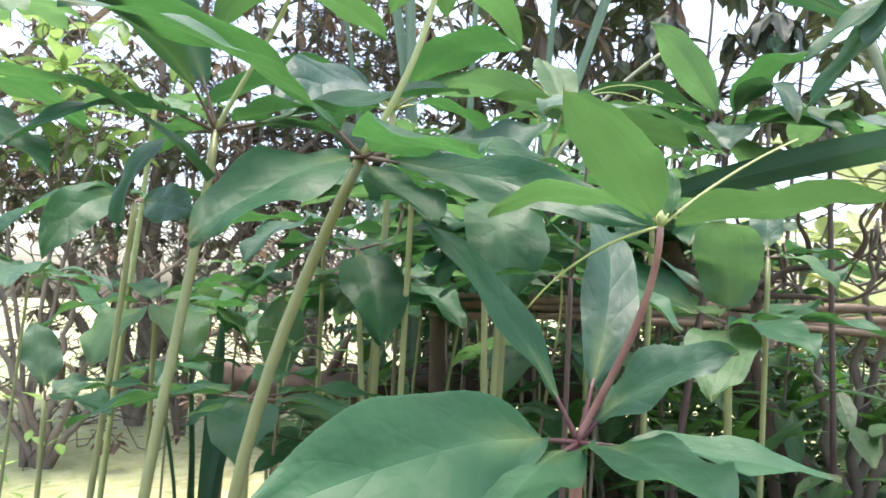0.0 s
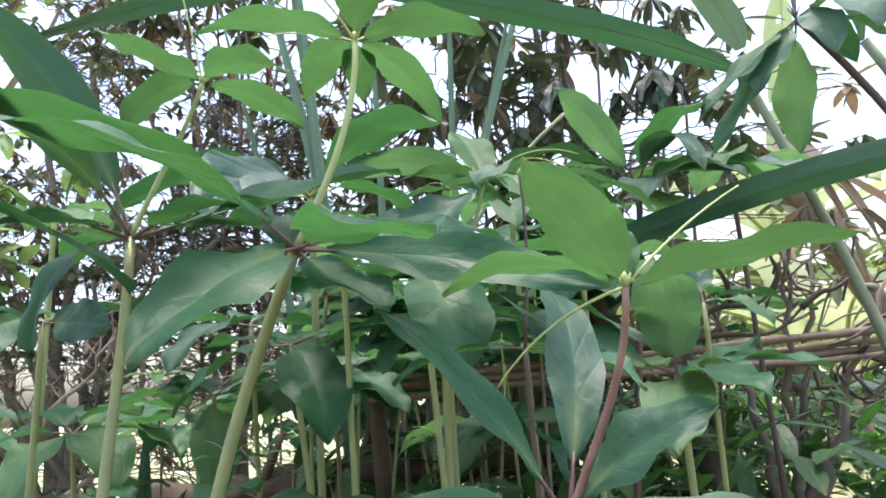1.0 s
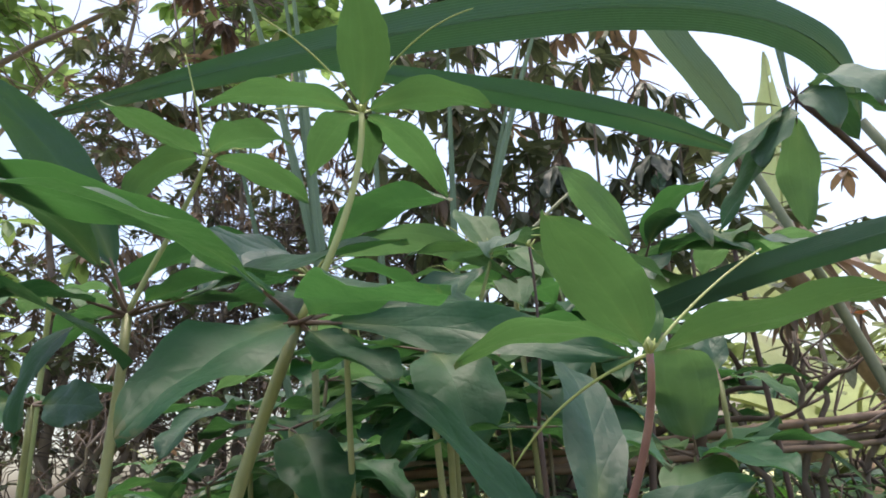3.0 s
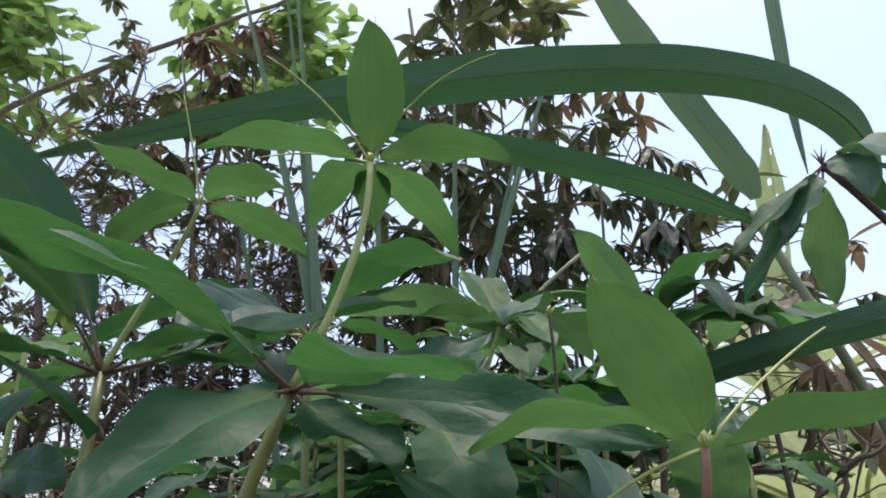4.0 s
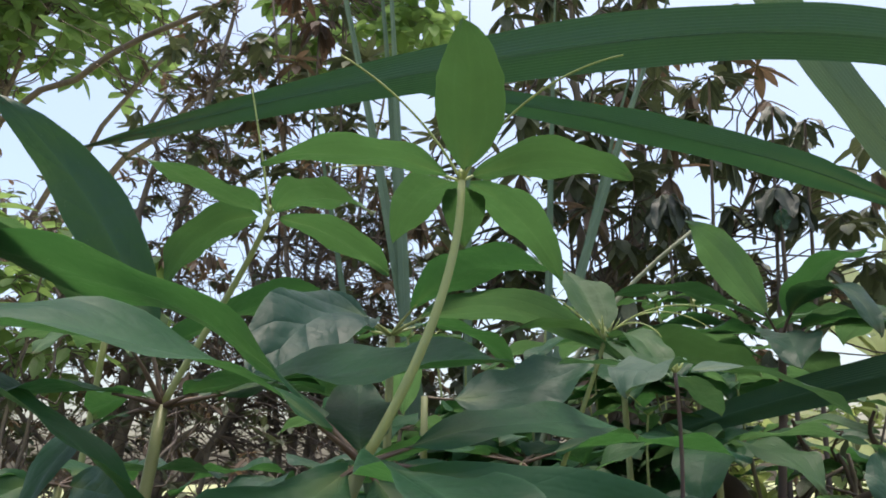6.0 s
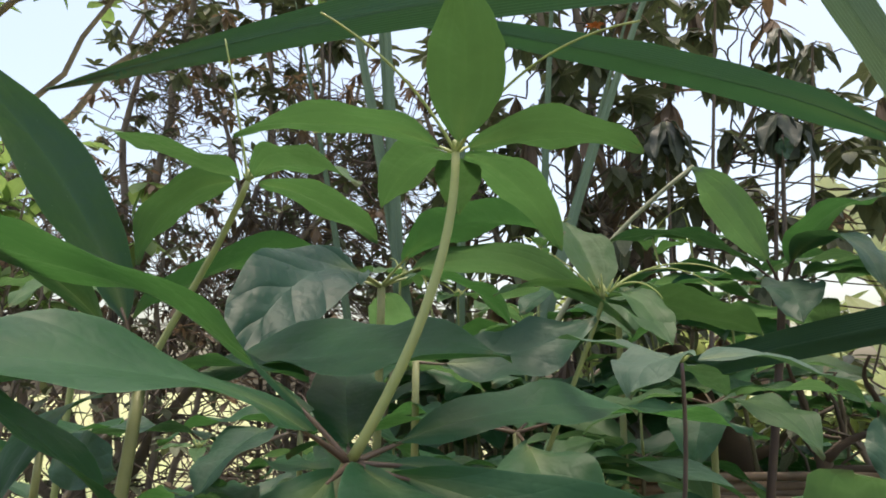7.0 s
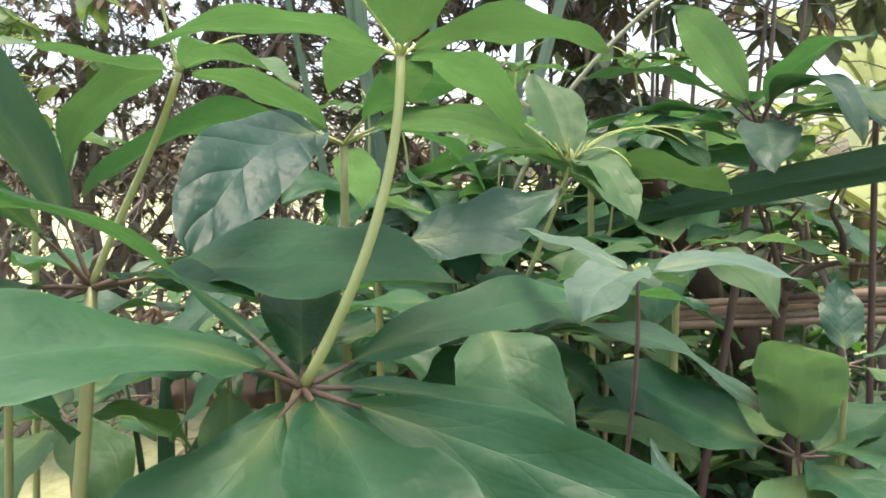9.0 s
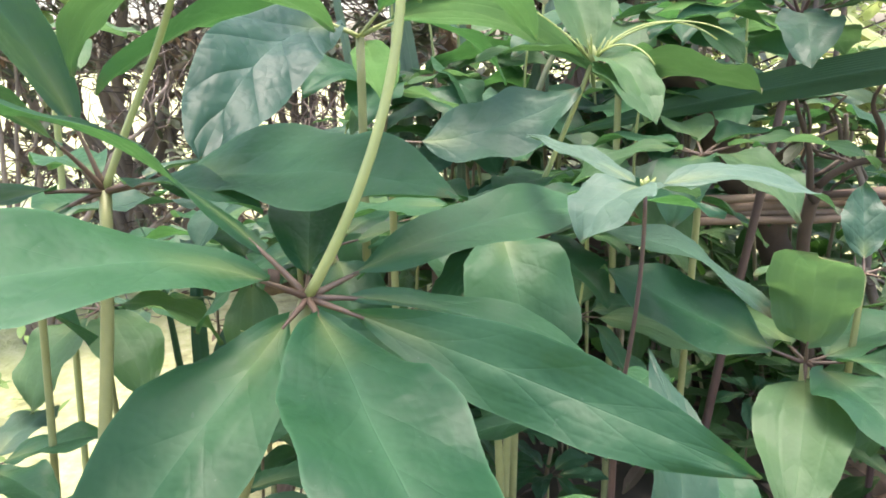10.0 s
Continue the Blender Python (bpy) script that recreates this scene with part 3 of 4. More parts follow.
herb_at("herb at the edge of the bed with long leaves arching inwards", (-0.36, 0.0, 0), (-0.31, 0.0, 0.595), [(0, 0, 14, -50, 0.225, 0.046), (60, 0, 20, -30, 0.13), (150, 0, 20, -30, 0.14), (250, 0, 20, -30, 0.12), (340, 0, -25, -38, 0.14, 0.05)], 0.05, [LEAF_TOP], r=0.004)
herb_at("low pale herb with one greyish leaf standing upright", (-0.33, 0.22, 0), (-0.315, 0.2, 0.34), [(150, 0, 78, 60, 0.08, 0.042), (20, 0, 20, -10, 0.11), (80, 0, 20, -10, 0.1), (330, 0, 15, -20, 0.1)], 0.045, [LEAF_PALE, LEAF_TOP], r=0.003)

LEAF_ROWS = [(0, 0, 25, -30, 0.18), (55, 0, 25, -25, 0.17), (105, 0, 30, -20, 0.17), (160, 0, 20, -30, 0.18), (215, 0, 20, -40, 0.17), (260, 0, 10, -55, 0.15), (305, 0, 15, -45, 0.17)]
herb_at("tall fresh herb with a full whorl of ribbed leaves", (0.27, 0.52, 0), (0.27, 0.52, 0.68), LEAF_ROWS, 0.065, [LEAF_FRESH, LEAF_TOP, LEAF_FRESH], r=0.0045)
herb_at("tall fresh herb with ribbed leaves beside the cane", (0.62, 0.52, 0), (0.60, 0.50, 0.71), [(a + 25, b, c, d, e) for a, b, c, d, e in LEAF_ROWS], 0.062, [LEAF_FRESH, LEAF_FRESH, LEAF_SKY_SHEEN], r=0.0045, stem_mat=STEM_DARK)
herb_at("herb with light ribbed leaves low under the strap leaf", (0.30, 0.36, 0), (0.31, 0.35, 0.56), [(a - 20, b, c, d, e * 0.85) for a, b, c, d, e in LEAF_ROWS], 0.056, [LEAF_FRESH, LEAF_TOP], r=0.004)

herb_at("young herb with broad yellow-green leaves low in the bed", (-0.27, 0.35, 0), (-0.265, 0.335, 0.43), [(10, 0, 15, -60, 0.13), (70, 0, 30, -20, 0.12), (190, 0, 15, -45, 0.14), (250, 0, 0, -70, 0.12), (310, 0, 5, -55, 0.13), (130, 0, 30, -10, 0.12)], 0.062, [LEAF_FRESH, LEAF_FRESH, LEAF_TOP], r=0.0034)
herb_at("herb with a hanging fresh green leaf and flat side leaves", (-0.13, 0.39, 0), (-0.128, 0.38, 0.455), [(280, 0, -30, -88, 0.13), (200, 0, 15, -25, 0.14), (340, 0, 15, -30, 0.14), (45, 0, 30, -10, 0.13), (120, 0, 25, -10, 0.12)], 0.056, [LEAF_FRESH, LEAF_TOP, LEAF_SKY_SHEEN], r=0.0034)
herb_at("dark herb with broad folded hanging leaves", (-0.09, 0.44, 0), (-0.09, 0.43, 0.535), [(320, 0, -10, -75, 0.17), (230, 0, 10, -55, 0.14), (10, 0, 10, -50, 0.15), (180, 0, 20, -30, 0.15), (90, 0, 25, -15, 0.13)], 0.075, [LEAF_TOP, LEAF_SKY_SHEEN, LEAF_TOP], r=0.0036)
herb_at("low herb with layered light green leaves", (0.0, 0.50, 0), (0.005, 0.48, 0.47), [(0, 0, 20, -25, 0.16), (60, 0, 25, -10, 0.14), (120, 0, 20, -20, 0.14), (180, 0, 15, -35, 0.15), (240, 0, 5, -45, 0.14), (310, 0, 0, -45, 0.15)], 0.058, [LEAF_FRESH, LEAF_TOP], r=0.0036, stem_mat=STEM_BROWN)

# ---- more herbs of the bed, turned copies of three ----
KINDS = []
for seed in (11, 12, 13, 14, 15):
    rng = random.Random(seed)
    rows = [(k * 45 + rng.uniform(-15, 15), rng.uniform(-10, 10), rng.uniform(5, 35), rng.uniform(-50, -10), rng.uniform(0.15, 0.21), rng.uniform(0.055, 0.07), 0.8, rng.uniform(-0.5, 0.5)) for k in range(8)]
    bud = (0.02, 0.01, 0.66) if seed in (12, 14) else None
    KINDS.append(herb_at("green herb of the bed with a whorl of pointed leaves", (0, 0, 0), (0.02, 0.0, 0.54), rows, 0.062,
                         [[LEAF_TOP, LEAF_TOP, LEAF_SKY_SHEEN], [LEAF_TOP, LEAF_FRESH], [LEAF_TOP], [LEAF_FRESH, LEAF_TOP, LEAF_TOP], [LEAF_SKY_SHEEN, LEAF_TOP]][seed - 11], bud=bud,
                         sepals=[(k * 90 + 20, 0, 15, -25, 0.08) for k in range(4)] if bud else (), filaments=[(60, 0, 50, 0, 0.07), (240, 0, 50, 0, 0.07)] if bud else (), seed=seed, r=0.0034, stem_mat=STEM if seed in (11, 15) else STEM_BROWN))
SPOTS = [(-0.16, 0.52, 0.80), (0.26, 0.48, 0.92), (0.60, 0.86, 0.80), (0.40, 0.95, 1.0), (-0.56, 0.55, 0.85), (0.03, 0.62, 1.05), (0.22, 0.74, 1.08), (0.80, 0.42, 0.75), (0.46, 0.85, 1.0),
         (-0.30, 0.75, 0.75), (0.45, 0.10, 0.62), (0.58, 0.02, 0.66), (0.26, 0.10, 0.55), (0.02, 0.20, 0.62), (0.70, 0.18, 0.70), (0.36, 0.33, 0.70), (0.15, 0.42, 0.80)]
rng = random.Random(5)
for k in range(46):
    x, y = rng.uniform(-0.15, 1.5), rng.uniform(0.25, 1.35)
    SPOTS.append((x, y, rng.uniform(0.6, 0.85) if y < 0.45 else rng.uniform(0.75, 1.15)))
for k in range(16):
    SPOTS.append((rng.uniform(-0.08, 0.62), rng.uniform(0.42, 1.05), rng.uniform(1.05, 1.28)))
for k in range(16):
    SPOTS.append((rng.uniform(0.62, 1.35), rng.uniform(0.35, 1.05), rng.uniform(0.95, 1.2)))
for k in range(6):
    SPOTS.append((rng.uniform(-0.12, 0.15), rng.uniform(0.25, 0.8), rng.uniform(0.4, 0.58)))
for k in range(9):
    SPOTS.append((rng.uniform(-0.15, 0.5), rng.uniform(0.28, 0.6), rng.uniform(0.4, 0.56)))
for k in range(10):
    SPOTS.append((rng.uniform(-0.22, 0.28), rng.uniform(0.3, 0.75), rng.uniform(0.38, 0.62)))
for k in range(1):
    SPOTS.append((rng.uniform(-0.9, -0.2), rng.uniform(0.35, 1.0), rng.uniform(0.5, 0.85)))
SPOTS = [p for k, p in enumerate(SPOTS) if k < 5 or not (0.30 < p[0] < 1.35 and p[1] < 0.64 and 0.5 < p[2] < 1.03)]
SPOTS = [p for p in SPOTS if not (0.3 < p[0] < 0.72 and p[1] < 0.66 and p[2] > 1.0)]
SPOTS = [p if p[0] < 0.72 else (p[0], max(p[1], 0.78), min(p[2], 0.72)) for k, p in enumerate(SPOTS) if p[0] < 0.72 or k % 3 == 0]
for i, (x, y, s) in enumerate(SPOTS):
    m = pose(x, y, 0, rng.uniform(-8, 8), rng.uniform(-8, 8), rng.uniform(0, 360)) @ Matrix.Scale(s, 4)
    if i < 5:
        KINDS[i].matrix_basis = m
    else:
        copy_thing(KINDS[i % 5], m)


# ---- long arching blades and canes ----
def long_blade(parent, foot, pts, width, material, start_flat=0.3, roll=0.0, fold=0.35, n=40, name="strap_leaf", label=""):
    """A grass-like blade along a curve, pointed at its far end, with its midrib raised out of the camera's view."""
    rib = bezier(*pts, n=n)
    v, f, uv = blade_data(rib - rib[0], 0.0, width, fold=fold, wave=0.02, roll=roll, flat=start_flat, cols=8)
    ob = mesh_object(name, v, f, material, parent, uv, label=label)
    ob.location = rel(rib[0], foot)
    tube("midrib", rib - rib[0] + np.array((0, 0, 0.0015)), np.linspace(width * 0.02, width * 0.008, n), material, ob, 5)
    return ob


CANE_FOOT = (0.84, 0.46, 0.0)
cane = plant("grey jointed cane with long arching green strap leaves", CANE_FOOT, "canes", "cane_grass", "grass")
tube("culm", bezier((0, 0, 0), (-0.02, 0, 0.4), (-0.11, 0.03, 0.62), (-0.197, 0.045, 0.88), 24), np.linspace(0.0095, 0.0065, 24), GREY_CANE, cane, 12)
for z, x, y in ((0.87, -0.192, 0.044), (0.70, -0.122, 0.027), (0.52, -0.068, 0.015)):
    tube("node_ring", [(x - 0.002, y, z - 0.004), (x, y, z), (x + 0.001, y, z + 0.004)], [0.0072, 0.0095, 0.0072], GREY_CANE, cane, 12)
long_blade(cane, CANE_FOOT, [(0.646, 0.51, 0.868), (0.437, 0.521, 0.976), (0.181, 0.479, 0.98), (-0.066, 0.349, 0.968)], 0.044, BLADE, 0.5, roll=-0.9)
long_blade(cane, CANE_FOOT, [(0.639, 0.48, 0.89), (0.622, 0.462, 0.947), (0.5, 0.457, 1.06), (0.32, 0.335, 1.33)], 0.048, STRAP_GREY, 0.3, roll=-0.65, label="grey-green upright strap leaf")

ARCH_FOOT = (0.93, 0.42, 0.0)
arch = plant("strap-leaved grass with one long dark green arching leaf", ARCH_FOOT, "canes", "cane_grass", "grass")
tube("culm", bezier((0, 0, 0), (0.03, 0, 0.4), (0.0, 0, 0.66), (-0.137, 0.002, 0.871), 16), np.linspace(0.010, 0.007, 16), GREY_CANE, arch, 10)
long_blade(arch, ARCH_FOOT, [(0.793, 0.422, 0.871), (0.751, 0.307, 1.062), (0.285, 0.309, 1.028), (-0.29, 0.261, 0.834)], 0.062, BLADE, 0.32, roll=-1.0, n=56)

LEAN_FOOT = (1.12, 0.29, 0.0)
lean = plant("strap-leaved grass with a dark grooved leaf leaning across the bed", LEAN_FOOT, "canes", "cane_grass", "grass")
tube("culm", bezier((0, 0, 0), (0, 0, 0.3), (-0.05, 0, 0.55), (-0.2, -0.01, 0.69), 14), np.linspace(0.010, 0.007, 14), GREY_CANE, lean, 10)
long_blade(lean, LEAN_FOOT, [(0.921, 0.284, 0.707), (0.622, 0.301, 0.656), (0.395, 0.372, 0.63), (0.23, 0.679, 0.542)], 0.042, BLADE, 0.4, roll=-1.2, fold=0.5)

THIN_FOOT = (1.35, 0.62, 0.0)
thin = plant("tall cane with a narrow grey-green strap leaf hanging against the sky", THIN_FOOT, "canes", "cane_grass", "grass")
tube("culm", bezier((0, 0, 0), (0.0, 0, 0.6), (0.0, 0, 1.2), (-0.05, -0.02, 1.62), 20), np.linspace(0.011, 0.007, 20), GREY_CANE, thin, 10)
long_blade(thin, THIN_FOOT, [(1.30, 0.60, 1.60), (0.98, 0.58, 2.05), (0.80, 0.56, 1.55), (0.785, 0.55, 0.965)], 0.078, STRAP_GREY, 0.6, roll=0.0, n=50)

tuft = plant("short dark green grass tuft between the stems", (-0.31, 0.64, 0), "canes", "grass_tuft", "grass")
for dx, dy, h, lean_x in ((0.0, 0.0, 0.46, -0.03), (0.02, 0.01, 0.42, 0.02), (-0.02, 0.0, 0.36, -0.08), (0.03, -0.02, 0.33, 0.07)):
    a = np.array((-0.31 + dx, 0.64 + dy, 0.0))
    long_blade(tuft, (-0.31, 0.64, 0), [a, a + (0, 0, h * 0.5), a + (lean_x * 0.4, 0, h * 0.85), a + (lean_x, -0.02, h)], 0.024, BLADE, 0.4, roll=0.4 + dx * 20, n=24)

for i, (x, y, tip_x, top, w) in enumerate([(0.10, 1.0, -0.20, 1.78, 0.025), (0.02, 1.0, -0.06, 1.82, 0.024), (0.035, 1.02, -0.085, 1.78, 0.020), (0.10, 1.0, 0.58, 1.58, 0.023), (0.14, 1.03, 0.50, 1.45, 0.016),
                                           (0.10, 1.04, 0.13, 1.62, 0.018), (-0.02, 1.06, -0.22, 1.36, 0.016), (0.24, 1.08, 0.33, 1.66, 0.018)]):
    reed = plant("upright grey-green reed blade behind the herbs", (x, y, 0), "reeds", "reed", "reed")
    lean_by = tip_x - x
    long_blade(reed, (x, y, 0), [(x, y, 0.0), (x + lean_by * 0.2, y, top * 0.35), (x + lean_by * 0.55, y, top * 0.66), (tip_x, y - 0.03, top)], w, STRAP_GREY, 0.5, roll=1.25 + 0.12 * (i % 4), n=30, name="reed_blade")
tall_stalk = plant("pale diagonal reed stalk with one leaf", (0.15, 0.72, 0.3), "canes", "reed_stalk", "reed")
tube("stalk", bezier((0, 0, 0), (0.02, 0, 0.35), (0.13, 0, 0.47), (0.30, 0.0, 0.60), 16), np.linspace(0.005, 0.003, 16), GREY_CANE, tall_stalk, 8)

# ---- drooping shrub sprig, sky sheen painted grey-blue ----
K_FOOT = (0.83, 0.21, 0.0)
KJ = (0.538, 0.203, 0.801)
sprig = plant("sprig with hanging leaves painted in sky sheen, dark purple stem", K_FOOT, "shrub sprigs", "sprig", "shrub")
stem_between(sprig, K_FOOT, K_FOOT, (0.83, 0.21, 0.4), (0.66, 0.205, 0.68), KJ, 0.007, 0.004, STEM_DARK)
# The pale leaf colours here carry the sky's sheen.
for row, w, roll, mat in [((179, 1, -51, -53, 0.100), 0.055, 0.40, LEAF_PALE), ((74, -5, -55, -74, 0.151), 0.053, 0.21, LEAF_FRESH), ((264, -1, -6, -88, 0.100), 0.042, -0.28, LEAF_PALE),
                          ((291, -4, 22, -85, 0.120), 0.060, -0.30, LEAF_PALE), ((166, 3, -35, -44, 0.145), 0.044, 0.48, LEAF_TOP), ((162, -2, -52, -52, 0.177), 0.047, 0.52, LEAF_TOP),
                          ((330, 0, -5, -60, 0.12), 0.048, -0.2, LEAF_SKY_SHEEN), ((20, 0, 10, -55, 0.11), 0.042, 0.0, LEAF_SKY_SHEEN)]:
    leaf(sprig, rel(KJ, K_FOOT), row, w, mat, roll=roll, stalk=STEM_DARK, radius=0.0014)
LOW_JOINT = (0.70, 0.205, 0.64)
for row, w in [((255, 0, 10, -40, 0.11), 0.06), ((310, 0, 15, -35, 0.12), 0.055), ((200, 0, 5, -45, 0.08), 0.045)]:
    leaf(sprig, rel(LOW_JOINT, K_FOOT), row, w, LEAF_SKY_SHEEN, stalk=STEM_DARK, radius=0.0014)
for k in range(7):
    tube("bud_scale", arc(k * 51, 0, 70, 55, 0.016 + 0.003 * (k % 3), n=5) + np.array(rel(KJ, K_FOOT)), [0.0012, 0.0012, 0.001, 0.0008, 0.0006, 0.0003], STEM_DARK, sprig, 5)

# ---- dry rails and fallen log ----
def wiggle(a, b, rng, amount, n=9):
    a, b = np.asarray(a, float), np.asarray(b, float)
    pts = np.array([a + (b - a) * t for t in np.linspace(0, 1, n)])
    for k in range(1, n - 1):
        pts[k] += np.array([rng.gauss(0, amount * 1.6) for _ in range(3)])
    for _ in range(2):
        pts[1:-1] = 0.25 * pts[:-2] + 0.5 * pts[1:-1] + 0.25 * pts[2:]
    return pts


def rail(label, a, b, r, seed, material=CANE, name="rail"):
    rng = random.Random(seed)
    a, b = np.asarray(a, float), np.asarray(b, float)
    ob = new(name)
    ob.location = tuple(a)
    tagged(ob, label, "rail", "dry rails")
    for k in range(4):
        off = np.array((0, rng.uniform(-r, r) * 0.7, (k - 1.5) * r * 0.62))
        pts = [(b - a) * t + off + (0, 0.004 * math.sin(9 * t + 2 * k), 0.006 * math.sin(5 * t + k + seed) + rng.gauss(0, 0.0015)) for t in np.linspace(0, 1, 22)]
        wide = r * rng.uniform(0.28, 0.42)
        tube("split_strip", pts, [wide * rng.uniform(0.75, 1.2) for _ in pts], material, ob, 7)
    return ob


rail("dry brown split cane rail lying behind the herbs", (0.05, 0.63, 0.44), (1.6, 0.70, 0.435), 0.020, 1)
def roughen(ob, amount):
    """Furrow the bark of a trunk."""
    for v in ob.data.vertices:
        p = Vector((v.co.x * 14, v.co.y * 55, v.co.z * 55))
        v.co += Vector((0, noise.noise(p), noise.noise(p + Vector((9, 3, 5))))) * amount


log_thing = new("fallen_log")
log_thing.location = (-0.40, 0.98, 0.26)
tagged(log_thing, "rough brown fallen log lying behind the stems", "log")
log_pts = wiggle((0, 0, 0), (0.80, 0.05, 0.02), random.Random(9), 0.014, 22)
log_pts = np.stack([np.interp(np.linspace(0, 21, 64), np.arange(22), log_pts[:, c]) for c in range(3)], 1)
log_bark = tube("trunk", log_pts, [0.034 + 0.007 * math.sin(k * 0.55) + 0.003 * math.sin(k * 1.9) for k in range(64)], LOG_BARK, log_thing, 24)
roughen(log_bark, 0.010)
for k in range(5):
    a = log_pts[9 + k * 12]
    tube("branch_stub", [a, a + (0.02, -0.02, 0.05), a + (0.05, -0.03, 0.09 + 0.02 * k)], [0.014, 0.010, 0.005], LOG_BARK, log_thing, 7)
slant_log = new("fallen_log")
slant_log.location = (0.44, 0.86, 0.62)
tagged(slant_log, "dark brown rough log leaning behind the cane rail", "log")
slant_pts = wiggle((0, 0, 0), (0.32, -0.17, -0.60), random.Random(19), 0.006, 48)
roughen(tube("trunk", slant_pts, [0.024 + 0.003 * math.sin(k * 0.7) + 0.002 * math.sin(k * 1.7) for k in range(48)], LOG_BARK, slant_log, 20), 0.007)
tube("branch_stub", [slant_pts[13], slant_pts[13] + (0.05, -0.01, 0.02), slant_pts[13] + (0.09, -0.02, 0.06)], [0.011, 0.008, 0.004], LOG_BARK, slant_log, 7)

dead_branch = new("dead_branch")
dead_branch.location = (0.60, 0.66, 0.0)
tagged(dead_branch, "bare dark gnarled branch rising beside the herbs", "branch")
tube("stem", bezier((0, 0, -0.02), (0.03, 0, 0.2), (-0.08, -0.04, 0.36), (-0.06, -0.08, 0.48), 16), np.linspace(0.011, 0.008, 16), LOG_BARK, dead_branch, 8)
for ends in (((-0.06, -0.08, 0.48), (-0.02, -0.09, 0.54), (0.03, -0.10, 0.49), (0.06, -0.12, 0.53)), ((0.06, -0.12, 0.53), (0.075, -0.13, 0.555), (0.05, -0.14, 0.57), (0.065, -0.14, 0.60)),
             ((-0.06, -0.08, 0.47), (-0.01, -0.09, 0.48), (0.05, -0.11, 0.44), (0.09, -0.14, 0.50)), ((0.09, -0.14, 0.50), (0.12, -0.15, 0.53), (0.13, -0.14, 0.51), (0.17, -0.15, 0.54)),
             ((0.01, -0.09, 0.515), (0.0, -0.10, 0.55), (-0.02, -0.10, 0.57), (-0.01, -0.11, 0.61)), ((-0.06, -0.08, 0.46), (-0.09, -0.08, 0.50), (-0.07, -0.09, 0.55), (-0.11, -0.10, 0.60))):
    line = bezier(*ends, n=10)
    line[1:-1] += np.array([[0.003 * math.sin(7 * q + 3 * c) for c in range(3)] for q in range(8)])
    tube("twig", line, np.linspace(0.0055, 0.0022, 10), LOG_BARK, dead_branch, 6)
for x, y in ((0.06, 0.655), (0.95, 0.69)):
    post = plant("short brown stake under the rails", (x, y, 0), "rail stakes", "stake", "stake")
    tube("shaft", [(0, 0, -0.02), (0.004, 0, 0.2), (0.0, 0, 0.46)], [0.014, 0.013, 0.012], LOG_BARK, post, 8)


# ---- shrubs and trees ----
def leaf_cloud(name, leaves, material, parent):
    """Many small folded leaves in one mesh: (base, direction, normal hint, length, width)."""
    V, F, UV = [], [], []
    prof = ((0.0, 0.12), (0.28, 0.85), (0.6, 1.0), (0.85, 0.55), (1.0, 0.03))
    for p, d, nh, L, w in leaves:
        d = unit(d)
        s = np.cross(d, nh)
        if np.linalg.norm(s) < 1e-4:
            s = np.cross(d, (1.0, 0.2, 0.1))
        s = unit(s)
        n = np.cross(s, d)
        o = len(V)
        for u, k in prof:
            mid = p + d * L * u - n * L * 0.12 * u * u
            V += [mid - s * w * 0.5 * k + n * w * 0.12 * k, mid, mid + s * w * 0.5 * k + n * w * 0.12 * k]
            UV += [(0.0, u), (0.5, u), (1.0, u)]
        for r in range(4):
            for c in range(2):
                a = o + r * 3 + c
                F.append((a, a + 1, a + 4, a + 3))
    ob = mesh_object(name, V, F, material, parent, UV)
    return tagged(ob, kind="stuff")


